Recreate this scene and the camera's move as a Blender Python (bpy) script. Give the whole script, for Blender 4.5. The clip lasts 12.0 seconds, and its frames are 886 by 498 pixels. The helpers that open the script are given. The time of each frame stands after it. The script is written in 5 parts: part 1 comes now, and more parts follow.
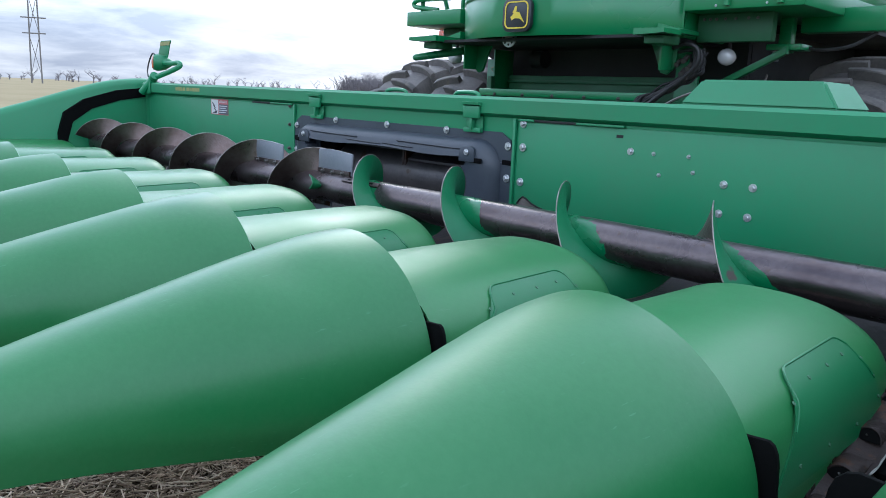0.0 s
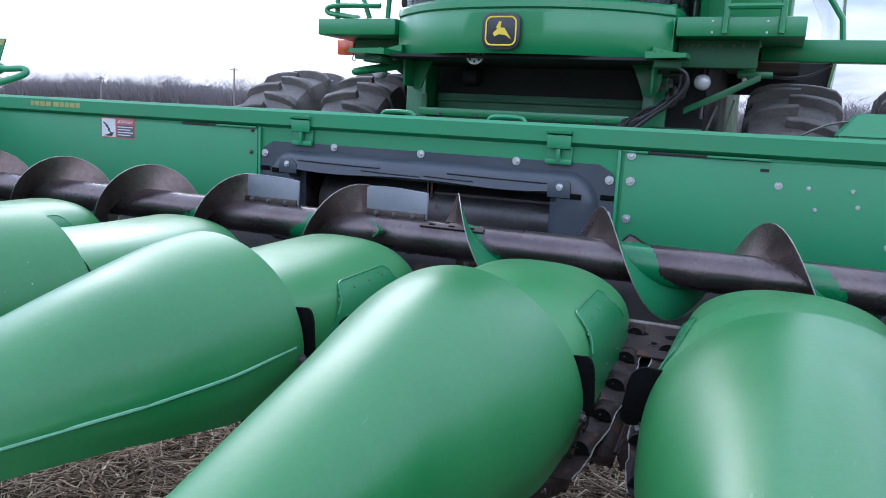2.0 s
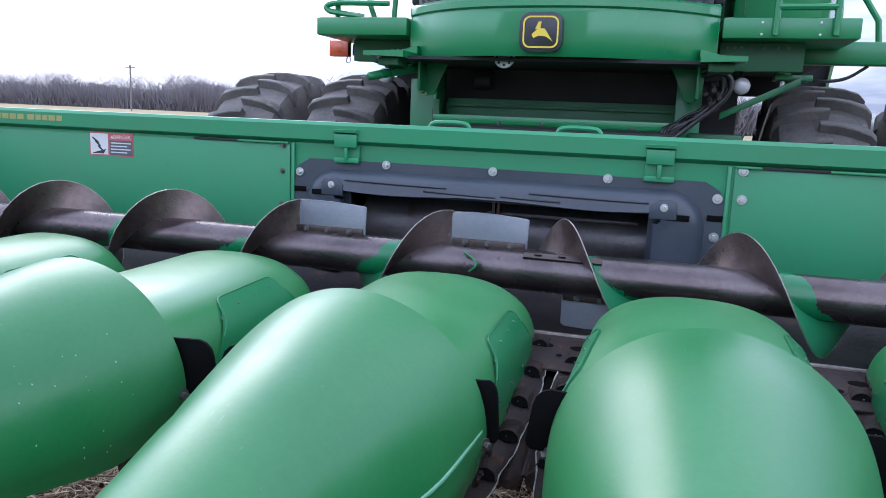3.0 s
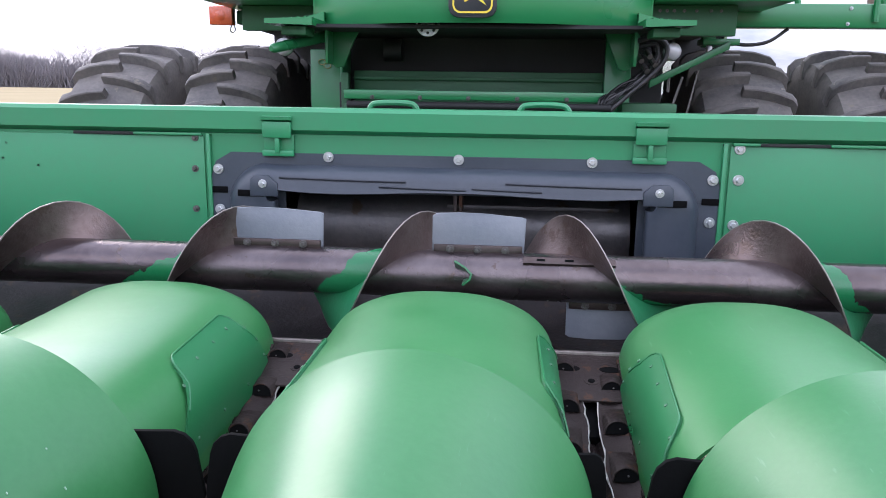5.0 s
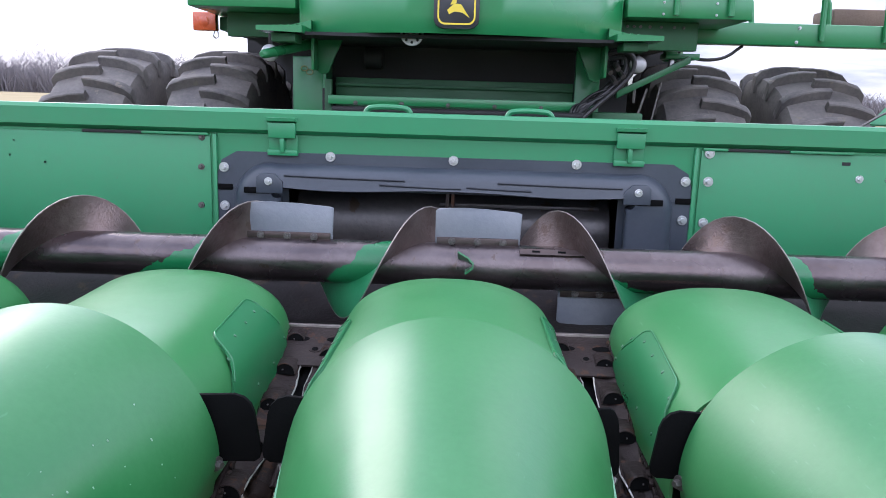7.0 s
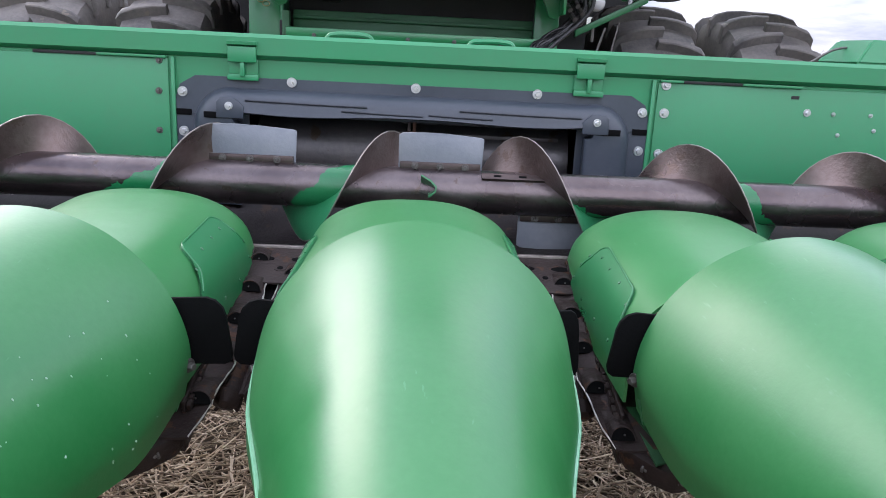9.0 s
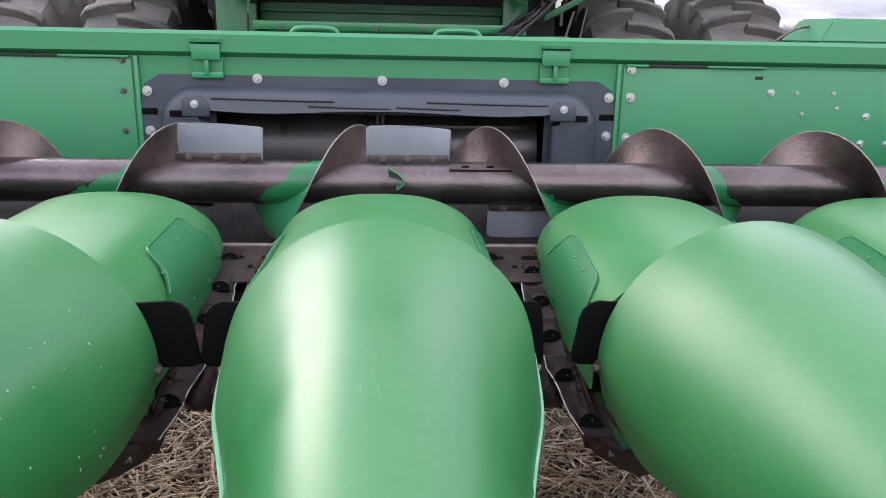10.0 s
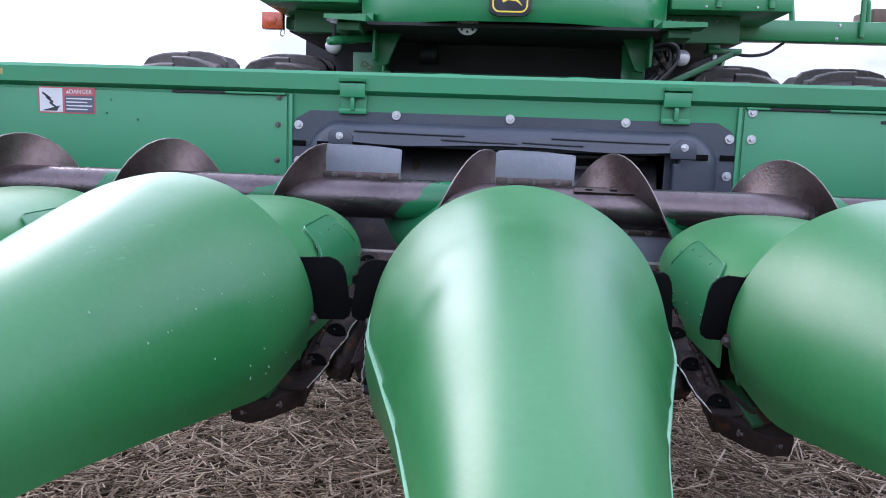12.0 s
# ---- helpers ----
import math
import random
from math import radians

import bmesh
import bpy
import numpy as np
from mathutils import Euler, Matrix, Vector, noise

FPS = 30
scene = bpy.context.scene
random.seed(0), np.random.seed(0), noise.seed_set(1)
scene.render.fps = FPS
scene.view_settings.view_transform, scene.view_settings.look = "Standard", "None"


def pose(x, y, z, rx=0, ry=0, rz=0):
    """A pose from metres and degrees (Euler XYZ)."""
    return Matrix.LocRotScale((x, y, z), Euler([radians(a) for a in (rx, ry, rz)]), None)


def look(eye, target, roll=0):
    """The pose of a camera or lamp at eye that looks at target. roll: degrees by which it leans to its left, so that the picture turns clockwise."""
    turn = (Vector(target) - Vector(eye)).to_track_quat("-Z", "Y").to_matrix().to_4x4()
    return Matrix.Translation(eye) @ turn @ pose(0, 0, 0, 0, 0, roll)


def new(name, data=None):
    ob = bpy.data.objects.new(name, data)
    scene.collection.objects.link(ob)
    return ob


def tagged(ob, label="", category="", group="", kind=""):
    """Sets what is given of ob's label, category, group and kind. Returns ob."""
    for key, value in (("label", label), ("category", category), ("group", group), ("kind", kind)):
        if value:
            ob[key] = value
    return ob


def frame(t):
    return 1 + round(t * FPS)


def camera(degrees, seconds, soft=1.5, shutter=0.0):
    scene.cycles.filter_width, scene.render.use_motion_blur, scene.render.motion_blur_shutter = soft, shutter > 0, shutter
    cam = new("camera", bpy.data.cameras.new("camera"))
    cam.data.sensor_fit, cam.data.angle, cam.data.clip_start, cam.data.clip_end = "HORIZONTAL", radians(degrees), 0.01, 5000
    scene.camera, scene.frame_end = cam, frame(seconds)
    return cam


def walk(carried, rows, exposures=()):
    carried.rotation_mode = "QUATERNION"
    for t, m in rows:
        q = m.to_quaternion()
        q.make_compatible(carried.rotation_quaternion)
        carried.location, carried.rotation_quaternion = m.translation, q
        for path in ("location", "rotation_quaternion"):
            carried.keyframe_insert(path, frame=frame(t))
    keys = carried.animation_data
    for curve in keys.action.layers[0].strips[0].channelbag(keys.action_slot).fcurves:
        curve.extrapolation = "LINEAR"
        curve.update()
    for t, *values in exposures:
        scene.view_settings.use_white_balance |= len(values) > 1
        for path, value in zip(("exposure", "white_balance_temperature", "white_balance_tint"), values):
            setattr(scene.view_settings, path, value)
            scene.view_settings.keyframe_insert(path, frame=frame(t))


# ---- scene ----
cam = camera(60.6, 12.0, 0.85)
PATH = [
    (0, (3.059, -2.535, 1.639), (1.651, -1.171, 1.243), 2.46),
    (0.5, (2.812, -2.877, 1.617), (1.604, -1.327, 1.249), 3.80),
    (1, (2.445, -3.060, 1.623), (1.429, -1.372, 1.278), 3.26),
    (1.5, (1.925, -3.072, 1.648), (1.007, -1.329, 1.302), 2.90),
    (2, (1.450, -3.045, 1.651), (0.664, -1.239, 1.306), 2.95),
    (2.5, (1.017, -2.999, 1.670), (0.327, -1.155, 1.316), 2.40),
    (3, (0.677, -2.915, 1.685), (0.113, -1.027, 1.342), 2.36),
    (3.2, (0.575, -2.910, 1.687), (0.103, -0.996, 1.352), 2.68),
    (4.8, (0.201, -2.582, 1.723), (0.044, -0.633, 1.303), 1.07),
    (5, (0.184, -2.561, 1.721), (0.006, -0.613, 1.303), 0.77),
    (5.5, (0.165, -2.533, 1.730), (-0.056, -0.585, 1.335), 0.55),
    (6, (0.138, -2.566, 1.730), (-0.078, -0.612, 1.362), 0.56),
    (6.5, (0.095, -2.692, 1.719), (-0.026, -0.732, 1.338), 0.59),
    (6.7, (0.069, -2.722, 1.709), (-0.004, -0.762, 1.318), 0.92),
    (8.5, (-0.014, -2.858, 1.688), (-0.016, -0.892, 1.319), 3.03),
    (9, (0.010, -2.816, 1.621), (0.091, -0.883, 1.114), 2.87),
    (9.5, (0.068, -2.828, 1.626), (0.202, -0.923, 1.032), 1.10),
    (10, (0.054, -2.825, 1.645), (0.176, -0.904, 1.102), 1.18),
    (10.5, (0.033, -2.818, 1.666), (0.079, -0.886, 1.151), 1.16),
    (11, (0.006, -2.904, 1.624), (-0.053, -0.958, 1.164), 0.41),
    (11.5, (0.023, -2.989, 1.522), (-0.094, -1.029, 1.144), 1.16),
    (12, (-0.019, -3.010, 1.386), (-0.167, -1.035, 1.106), 2.03),
]
EXPOSURES = [(0.0, 0.61, 5300, 10), (1.0, 0.74, 5250, 12), (2.0, 0.8, 5250, 16), (3.0, 0.88, 5300, 19), (5.0, 1.18, 5800, 22), (6.5, 1.18, 5750, 22),
             (8.5, 1.13, 5600, 18), (9.5, 1.19, 6300, 22), (10.5, 1.19, 6150, 22), (11.3, 1.09, 5800, 24), (12.0, 1.01, 5500, 25)]
walk(cam, [(t, look(eye, target, roll)) for t, eye, target, roll in PATH], EXPOSURES)

# ---------------------------------------------------------------- light
SUN_AZ, SUN_EL = radians(-44.0), radians(31.0)      # from +y towards -x
SUN_DIR = Vector((math.sin(SUN_AZ) * math.cos(SUN_EL), math.cos(SUN_AZ) * math.cos(SUN_EL), math.sin(SUN_EL)))
SKY_STRENGTH, CLOUD_LIGHT, SUN_POWER = 0.1, 1.0, 0.72


def build_world():
    world = bpy.data.worlds.new("overcast_sky")
    scene.world = world
    world.use_nodes = True
    nt = world.node_tree
    nt.nodes.clear()
    add, link = nt.nodes.new, nt.links.new
    out, bg = add("ShaderNodeOutputWorld"), add("ShaderNodeBackground")
    sky = add("ShaderNodeTexSky")
    sky.sky_type, sky.sun_disc = "NISHITA", False
    sky.sun_elevation, sky.sun_rotation = SUN_EL, SUN_AZ
    sky.air_density, sky.dust_density = 1.0, 2.5
    dim = add("ShaderNodeMix")
    dim.data_type, dim.blend_type = "RGBA", "MULTIPLY"
    dim.inputs[0].default_value = 1.0
    dim.inputs[7].default_value = (SKY_STRENGTH, SKY_STRENGTH, SKY_STRENGTH, 1)
    link(sky.outputs[0], dim.inputs[6])
    co = add("ShaderNodeTexCoord")
    # cloud sheet: directions flattened on to a plane overhead
    sep = add("ShaderNodeSeparateXYZ")
    link(co.outputs["Generated"], sep.inputs[0])
    up = add("ShaderNodeMath")
    up.operation = "MAXIMUM"
    up.inputs[1].default_value = 0.0
    link(sep.outputs[2], up.inputs[0])
    lift = add("ShaderNodeMath")
    lift.inputs[1].default_value = 0.16
    link(up.outputs[0], lift.inputs[0])
    flat = add("ShaderNodeVectorMath")
    flat.operation = "DIVIDE"
    spread = add("ShaderNodeCombineXYZ")
    for k in range(3):
        link(lift.outputs[0], spread.inputs[k])
    link(co.outputs["Generated"], flat.inputs[0])
    link(spread.outputs[0], flat.inputs[1])
    cloud = add("ShaderNodeTexNoise")
    cloud.inputs["Scale"].default_value, cloud.inputs["Detail"].default_value = 1.25, 7
    cloud.inputs["Roughness"].default_value, cloud.inputs["Distortion"].default_value = 0.56, 0.3
    link(flat.outputs[0], cloud.inputs["Vector"])
    ramp = add("ShaderNodeValToRGB")
    ramp.color_ramp.elements[0].position, ramp.color_ramp.elements[1].position = 0.36, 0.66
    ramp.color_ramp.elements[0].color, ramp.color_ramp.elements[1].color = (0.42, 0.47, 0.56, 1), (1.0, 0.985, 0.955, 1)
    link(cloud.outputs[0], ramp.inputs[0])
    # a thin sheet lit from behind: a bright belt above the horizon, duller overhead
    glow = add("ShaderNodeValToRGB")
    glow.color_ramp.interpolation = "EASE"
    belt = glow.color_ramp
    belt.elements[0].position, belt.elements[1].position = 0.0, 1.0
    belt.elements.new(0.11)
    belt.elements.new(0.30)
    belt.elements.new(0.62)
    for e, v in zip(belt.elements, (0.23, 0.30, 0.82, 0.70, 0.64)):
        e.color = (v, v, v, 1)
    link(up.outputs[0], glow.inputs[0])
    # and brighter round the hidden sun
    dot = add("ShaderNodeVectorMath")
    dot.operation = "DOT_PRODUCT"
    dot.inputs[1].default_value = SUN_DIR
    link(co.outputs["Generated"], dot.inputs[0])
    halo = add("ShaderNodeMapRange")
    halo.interpolation_type = "SMOOTHERSTEP"
    for k, v in ((1, 0.60), (2, 1.0), (3, 1.0), (4, 1.45)):
        halo.inputs[k].default_value = v
    link(dot.outputs["Value"], halo.inputs[0])
    both = add("ShaderNodeMath")
    both.operation = "MULTIPLY"
    link(glow.outputs[0], both.inputs[0])
    link(halo.outputs[0], both.inputs[1])
    level = add("ShaderNodeMath")
    level.operation = "MULTIPLY"
    level.inputs[1].default_value = CLOUD_LIGHT * 2.5
    link(both.outputs[0], level.inputs[0])
    lit = add("ShaderNodeVectorMath")
    lit.operation = "SCALE"
    link(ramp.outputs[0], lit.inputs[0])
    link(level.outputs[0], lit.inputs["Scale"])
    mix = add("ShaderNodeMix")
    mix.data_type = "RGBA"
    mix.inputs[0].default_value = 0.88
    link(dim.outputs[2], mix.inputs[6])
    link(lit.outputs[0], mix.inputs[7])
    link(mix.outputs[2], bg.inputs[0])
    bg.inputs[1].default_value = 1.0
    link(bg.outputs[0], out.inputs[0])


build_world()
sun = new("sun", bpy.data.lights.new("sun", "SUN"))
sun.data.energy, sun.data.angle, sun.data.color = SUN_POWER, radians(30), (1.0, 0.88, 0.68)
sun.matrix_world = look(SUN_DIR * 40, (0, 0, 0))


# ---------------------------------------------------------------- materials
def material(name, base, second=None, rough=0.5, metal=0.0, scale=3.0, fine=60.0, amount=0.5, bump=0.02, bump_scale=120.0,
             rough_var=0.1, coat=0.0, third=None, third_at=0.62, third_scale=None, spec=0.5):
    """A painted, worn or natural surface: two tones in broad stains and fine grain, a third in sharper patches."""
    m = bpy.data.materials.new(name)
    m.use_nodes = True
    nt = m.node_tree
    add, link = nt.nodes.new, nt.links.new
    b = nt.nodes["Principled BSDF"]
    co = add("ShaderNodeTexCoord")
    own = add("ShaderNodeObjectInfo")
    shift = add("ShaderNodeVectorMath")
    shift.operation = "MULTIPLY_ADD"
    shift.inputs[1].default_value = (1, 1, 1)
    jump = add("ShaderNodeVectorMath")
    jump.operation = "SCALE"
    jump.inputs[0].default_value = (7.3, 3.1, 5.7)
    link(own.outputs["Random"], jump.inputs["Scale"])
    link(co.outputs["Object"], shift.inputs[0])
    link(jump.outputs[0], shift.inputs[2])

    def tex(s, detail=4.0, r=0.55):
        n = add("ShaderNodeTexNoise")
        n.inputs["Scale"].default_value, n.inputs["Detail"].default_value, n.inputs["Roughness"].default_value = s, detail, r
        link(shift.outputs[0], n.inputs["Vector"])
        return n

    broad, grain = tex(scale), tex(fine, 3.0)
    both = add("ShaderNodeMath")
    both.operation = "MULTIPLY_ADD"
    both.inputs[1].default_value = 0.35
    link(grain.outputs[0], both.inputs[0])
    link(broad.outputs[0], both.inputs[2])
    part_of = add("ShaderNodeMapRange")
    for k, v in ((1, 0.45), (2, 0.95), (3, 0.0), (4, amount)):
        part_of.inputs[k].default_value = v
    link(both.outputs[0], part_of.inputs[0])
    mix = add("ShaderNodeMix")
    mix.data_type = "RGBA"
    mix.inputs[6].default_value, mix.inputs[7].default_value = (*base, 1), (*(second or base), 1)
    link(part_of.outputs[0], mix.inputs[0])
    colour = mix.outputs[2]
    if third:
        spots = tex(third_scale or scale * 2.3, 6.0, 0.62)
        edge = add("ShaderNodeMapRange")
        for k, v in ((1, third_at), (2, third_at + 0.03), (3, 0.0), (4, 1.0)):
            edge.inputs[k].default_value = v
        link(spots.outputs[0], edge.inputs[0])
        over = add("ShaderNodeMix")
        over.data_type = "RGBA"
        over.inputs[7].default_value = (*third, 1)
        link(edge.outputs[0], over.inputs[0])
        link(colour, over.inputs[6])
        colour = over.outputs[2]
    link(colour, b.inputs["Base Color"])
    rr = add("ShaderNodeMapRange")
    for k, v in ((1, 0.3), (2, 0.7), (3, max(0.02, rough - rough_var)), (4, min(1.0, rough + rough_var))):
        rr.inputs[k].default_value = v
    link(broad.outputs[0], rr.inputs[0])
    link(rr.outputs[0], b.inputs["Roughness"])
    b.inputs["Metallic"].default_value = metal
    b.inputs["Coat Weight"].default_value = coat
    b.inputs["Coat Roughness"].default_value = 0.15
    b.inputs["Specular IOR Level"].default_value = spec
    if bump:
        relief = tex(bump_scale, 3.0)
        bm_ = add("ShaderNodeBump")
        bm_.inputs["Strength"].default_value, bm_.inputs["Distance"].default_value = min(1.0, bump * 10), 0.004
        link(relief.outputs[0], bm_.inputs["Height"])
        link(bm_.outputs[0], b.inputs["Normal"])
    return m


M_SNOUT = material("faded_green_plastic", (0.015, 0.132, 0.034), (0.036, 0.172, 0.055), 0.39, 0, 2.2, 70, 1.0, 0.004, 160, 0.10, spec=0.52)


def scratched(m, tone, at):
    """Fine lengthwise scratches and rubbed marks over a paint."""
    nt = m.node_tree
    add, link = nt.nodes.new, nt.links.new
    b = nt.nodes["Principled BSDF"]
    old = b.inputs["Base Color"].links[0].from_socket
    co, own, off, place = add("ShaderNodeTexCoord"), add("ShaderNodeObjectInfo"), add("ShaderNodeVectorMath"), add("ShaderNodeMapping")
    off.operation = "ADD"
    link(co.outputs["Object"], off.inputs[0])
    link(own.outputs["Random"], off.inputs[1])
    link(off.outputs[0], place.inputs["Vector"])
    place.inputs["Scale"].default_value, place.inputs["Rotation"].default_value = (150, 9, 150), (0, 0, 0.5)
    fine, rub = add("ShaderNodeTexNoise"), add("ShaderNodeTexNoise")
    fine.inputs["Scale"].default_value, fine.inputs["Detail"].default_value = 1.0, 3.0
    rub.inputs["Scale"].default_value, rub.inputs["Detail"].default_value = 3.2, 4.0
    link(place.outputs[0], fine.inputs["Vector"])
    link(off.outputs[0], rub.inputs["Vector"])
    cut, where, both, mix = add("ShaderNodeMapRange"), add("ShaderNodeMapRange"), add("ShaderNodeMath"), add("ShaderNodeMix")
    for n, lo, hi in ((cut, at, at + 0.06), (where, 0.48, 0.62)):
        n.inputs[1].default_value, n.inputs[2].default_value = lo, hi
    link(fine.outputs[0], cut.inputs[0])
    link(rub.outputs[0], where.inputs[0])
    both.operation = "MULTIPLY"
    link(cut.outputs[0], both.inputs[0])
    link(where.outputs[0], both.inputs[1])
    mix.data_type = "RGBA"
    mix.inputs[7].default_value = (*tone, 1)
    link(both.outputs[0], mix.inputs[0])
    link(old, mix.inputs[6])
    link(mix.outputs[2], b.inputs["Base Color"])


scratched(M_SNOUT, (0.055, 0.20, 0.085), 0.675)
M_HOOD = material("green_hood_plastic", (0.025, 0.157, 0.044), (0.046, 0.192, 0.064), 0.38, 0, 2.6, 80, 0.9, 0.006, 260, 0.09, spec=0.55)
scratched(M_HOOD, (0.07, 0.21, 0.09), 0.69)
M_GREEN = material("green_paint", (0.025, 0.228, 0.094), (0.042, 0.196, 0.088), 0.42, 0, 1.6, 45, 1.0, 0.006, 180, 0.1,
                   third=(0.07, 0.09, 0.055), third_at=0.715, third_scale=11)
# green set below the hood's, part of the plates' shading is in it
M_PLATE = material("dark_green_paint_part_shade", (0.018, 0.145, 0.050), (0.028, 0.170, 0.065), 0.34, 0, 3.0, 60, 0.6, 0.004, 200, 0.08)
M_COMBINE = material("glossy_green_paint", (0.016, 0.185, 0.058), (0.024, 0.208, 0.074), 0.34, 0, 1.3, 40, 0.6, 0.004, 150, 0.08, coat=0.3)
M_DARKGREEN = material("grimy_green_paint", (0.013, 0.105, 0.036), (0.024, 0.080, 0.034), 0.55, 0, 3.0, 40, 0.8, 0.02, 90,
                       third=(0.05, 0.05, 0.035), third_at=0.69)
M_STEEL = material("worn_brown_steel", (0.060, 0.042, 0.038), (0.105, 0.085, 0.082), 0.36, 0.75, 5.0, 40, 0.9, 0.03, 70, 0.14,
                   third=(0.075, 0.038, 0.024), third_at=0.60, third_scale=7)
M_TUBE = material("polished_tube_steel", (0.075, 0.060, 0.062), (0.165, 0.140, 0.142), 0.28, 0.85, 4.0, 50, 0.9, 0.03, 60, 0.12,
                  third=(0.105, 0.080, 0.072), third_at=0.62, third_scale=26)
M_FLIGHT = material("worn_flight_steel", (0.105, 0.074, 0.066), (0.21, 0.165, 0.155), 0.36, 0.8, 5.0, 40, 0.9, 0.04, 110, 0.14,
                    third=(0.13, 0.092, 0.078), third_at=0.60, third_scale=9)


def auger_paint(m, wear):
    """Green paint left on the sheltered side just outside each turn of the spirals; wear sets how ragged it is."""
    nt = m.node_tree
    add, link = nt.nodes.new, nt.links.new
    b = nt.nodes["Principled BSDF"]
    old = b.inputs["Base Color"].links[0].from_socket
    co, sep = add("ShaderNodeTexCoord"), add("ShaderNodeSeparateXYZ")
    link(co.outputs["Object"], sep.inputs[0])

    def calc(op, a, c=None):
        n = add("ShaderNodeMath")
        n.operation = op
        for k, v in enumerate((a, c)):
            if v is None:
                continue
            if isinstance(v, (int, float)):
                n.inputs[k].default_value = v
            else:
                link(v, n.inputs[k])
        return n.outputs[0]

    turn = calc("DIVIDE", calc("ARCTAN2", calc("MULTIPLY", sep.outputs[1], -1.0), sep.outputs[2]), 2 * math.pi)
    along = calc("DIVIDE", calc("SUBTRACT", calc("ABSOLUTE", calc("SUBTRACT", sep.outputs[0], 0.137)), 0.215), 0.5515)
    phase = calc("FRACT", calc("SUBTRACT", along, turn))
    n = add("ShaderNodeTexNoise")
    n.inputs["Scale"].default_value, n.inputs["Detail"].default_value = 6.0, 5.0
    link(co.outputs["Object"], n.inputs["Vector"])
    edge = calc("ADD", phase, calc("MULTIPLY", calc("SUBTRACT", n.outputs[0], 0.5), 0.9))
    mask = calc("LESS_THAN", edge, wear)
    mix = add("ShaderNodeMix")
    mix.data_type = "RGBA"
    mix.inputs[7].default_value = (0.012, 0.14, 0.05, 1)
    link(mask, mix.inputs[0])
    link(old, mix.inputs[6])
    link(mix.outputs[2], b.inputs["Base Color"])
    dull = calc("MULTIPLY", calc("SUBTRACT", 1.0, mask), b.inputs["Metallic"].default_value)
    link(dull, b.inputs["Metallic"])


M_DECK = material("rusty_deck_steel", (0.026, 0.019, 0.018), (0.052, 0.041, 0.038), 0.5, 0.15, 9.0, 60, 0.9, 0.05, 90, 0.15, spec=0.12,
                  third=(0.07, 0.038, 0.026), third_at=0.58, third_scale=16)
M_TROUGH = material("grimy_trough_steel", (0.014, 0.0115, 0.012), (0.034, 0.029, 0.029), 0.45, 0.2, 7.0, 60, 0.9, 0.05, 70, 0.15, spec=0.3,
                    third=(0.045, 0.03, 0.022), third_at=0.60, third_scale=12)
auger_paint(M_TUBE, 0.16)
M_PAINTED = material("scuffed_auger_paint", (0.012, 0.14, 0.05), (0.02, 0.17, 0.07), 0.4, 0, 5.0, 50, 0.8, 0.02, 90, 0.12,
                     third=(0.07, 0.05, 0.045), third_at=0.66, third_scale=5)
M_EDGE = material("bare_bright_edge", (0.62, 0.60, 0.57), (0.14, 0.12, 0.11), 0.45, 0.6, 60, 200, 0.8, 0.02)
M_LINER = material("dark_grey_poly", (0.032, 0.041, 0.056), (0.056, 0.067, 0.084), 0.42, 0, 3.5, 60, 0.8, 0.008, 200, 0.08)
# rubber parts, and black faces that stand for shade in recesses
M_RUBBER_AND_SHADE = material("black_rubber_and_shade", (0.003, 0.0032, 0.0035), (0.006, 0.006, 0.006), 0.8, 0, 8, 80, 0.6, 0.02, 150, spec=0.06)
M_FLAPGREY = material("grey_rubber_paddle", (0.145, 0.16, 0.19), (0.22, 0.23, 0.25), 0.5, 0, 6, 60, 0.8, 0.02, 120)
M_TYRE = material("dusty_tyre_rubber", (0.062, 0.058, 0.058), (0.18, 0.162, 0.147), 0.75, 0, 4.0, 45, 1.0, 0.04, 60,
                  third=(0.16, 0.14, 0.115), third_at=0.63, third_scale=10)
M_WORN = material("dull_worn_edge", (0.30, 0.27, 0.25), (0.16, 0.13, 0.12), 0.42, 0.7, 30, 200, 0.9, 0.02)
# the liner's grey darkened, so the grooves' shading is in the colour
M_GROOVE = material("shadowed_poly_groove", (0.016, 0.019, 0.026), (0.024, 0.028, 0.036), 0.5, 0, 3.5, 60, 0.8, 0.0)
M_DRUM = material("scuffed_drum_steel", (0.065, 0.063, 0.068), (0.14, 0.13, 0.128), 0.42, 0.5, 4.0, 50, 0.9, 0.03, 60, 0.14,
                  third=(0.07, 0.05, 0.04), third_at=0.62, third_scale=9)
M_BOLT = material("zinc_bolt", (0.62, 0.64, 0.66), (0.42, 0.42, 0.42), 0.34, 0.85, 60, 300, 0.8, 0.0)
M_DARKBOLT = material("dull_bolt", (0.16, 0.155, 0.15), (0.09, 0.07, 0.06), 0.5, 0.7, 60, 300, 0.8, 0.0)
M_RIVET = material("painted_rivet", (0.03, 0.13, 0.06), (0.10, 0.17, 0.11), 0.45, 0.1, 60, 300, 0.8, 0.0)
# black parts, and surfaces blackened to stand for shade in deep hollows
M_BLACK = material("black_paint_and_void_shade", (0.010, 0.010, 0.011), (0.018, 0.017, 0.017), 0.7, 0, 4, 50, 0.7, 0.01)
M_HOSE = material("black_hose", (0.012, 0.012, 0.013), (0.03, 0.03, 0.032), 0.42, 0, 20, 150, 0.7, 0.02, 300)
M_AMBER = material("amber_lens", (0.52, 0.075, 0.02), (0.62, 0.12, 0.035), 0.22, 0, 30, 200, 0.6, 0.02, 200, coat=0.5)
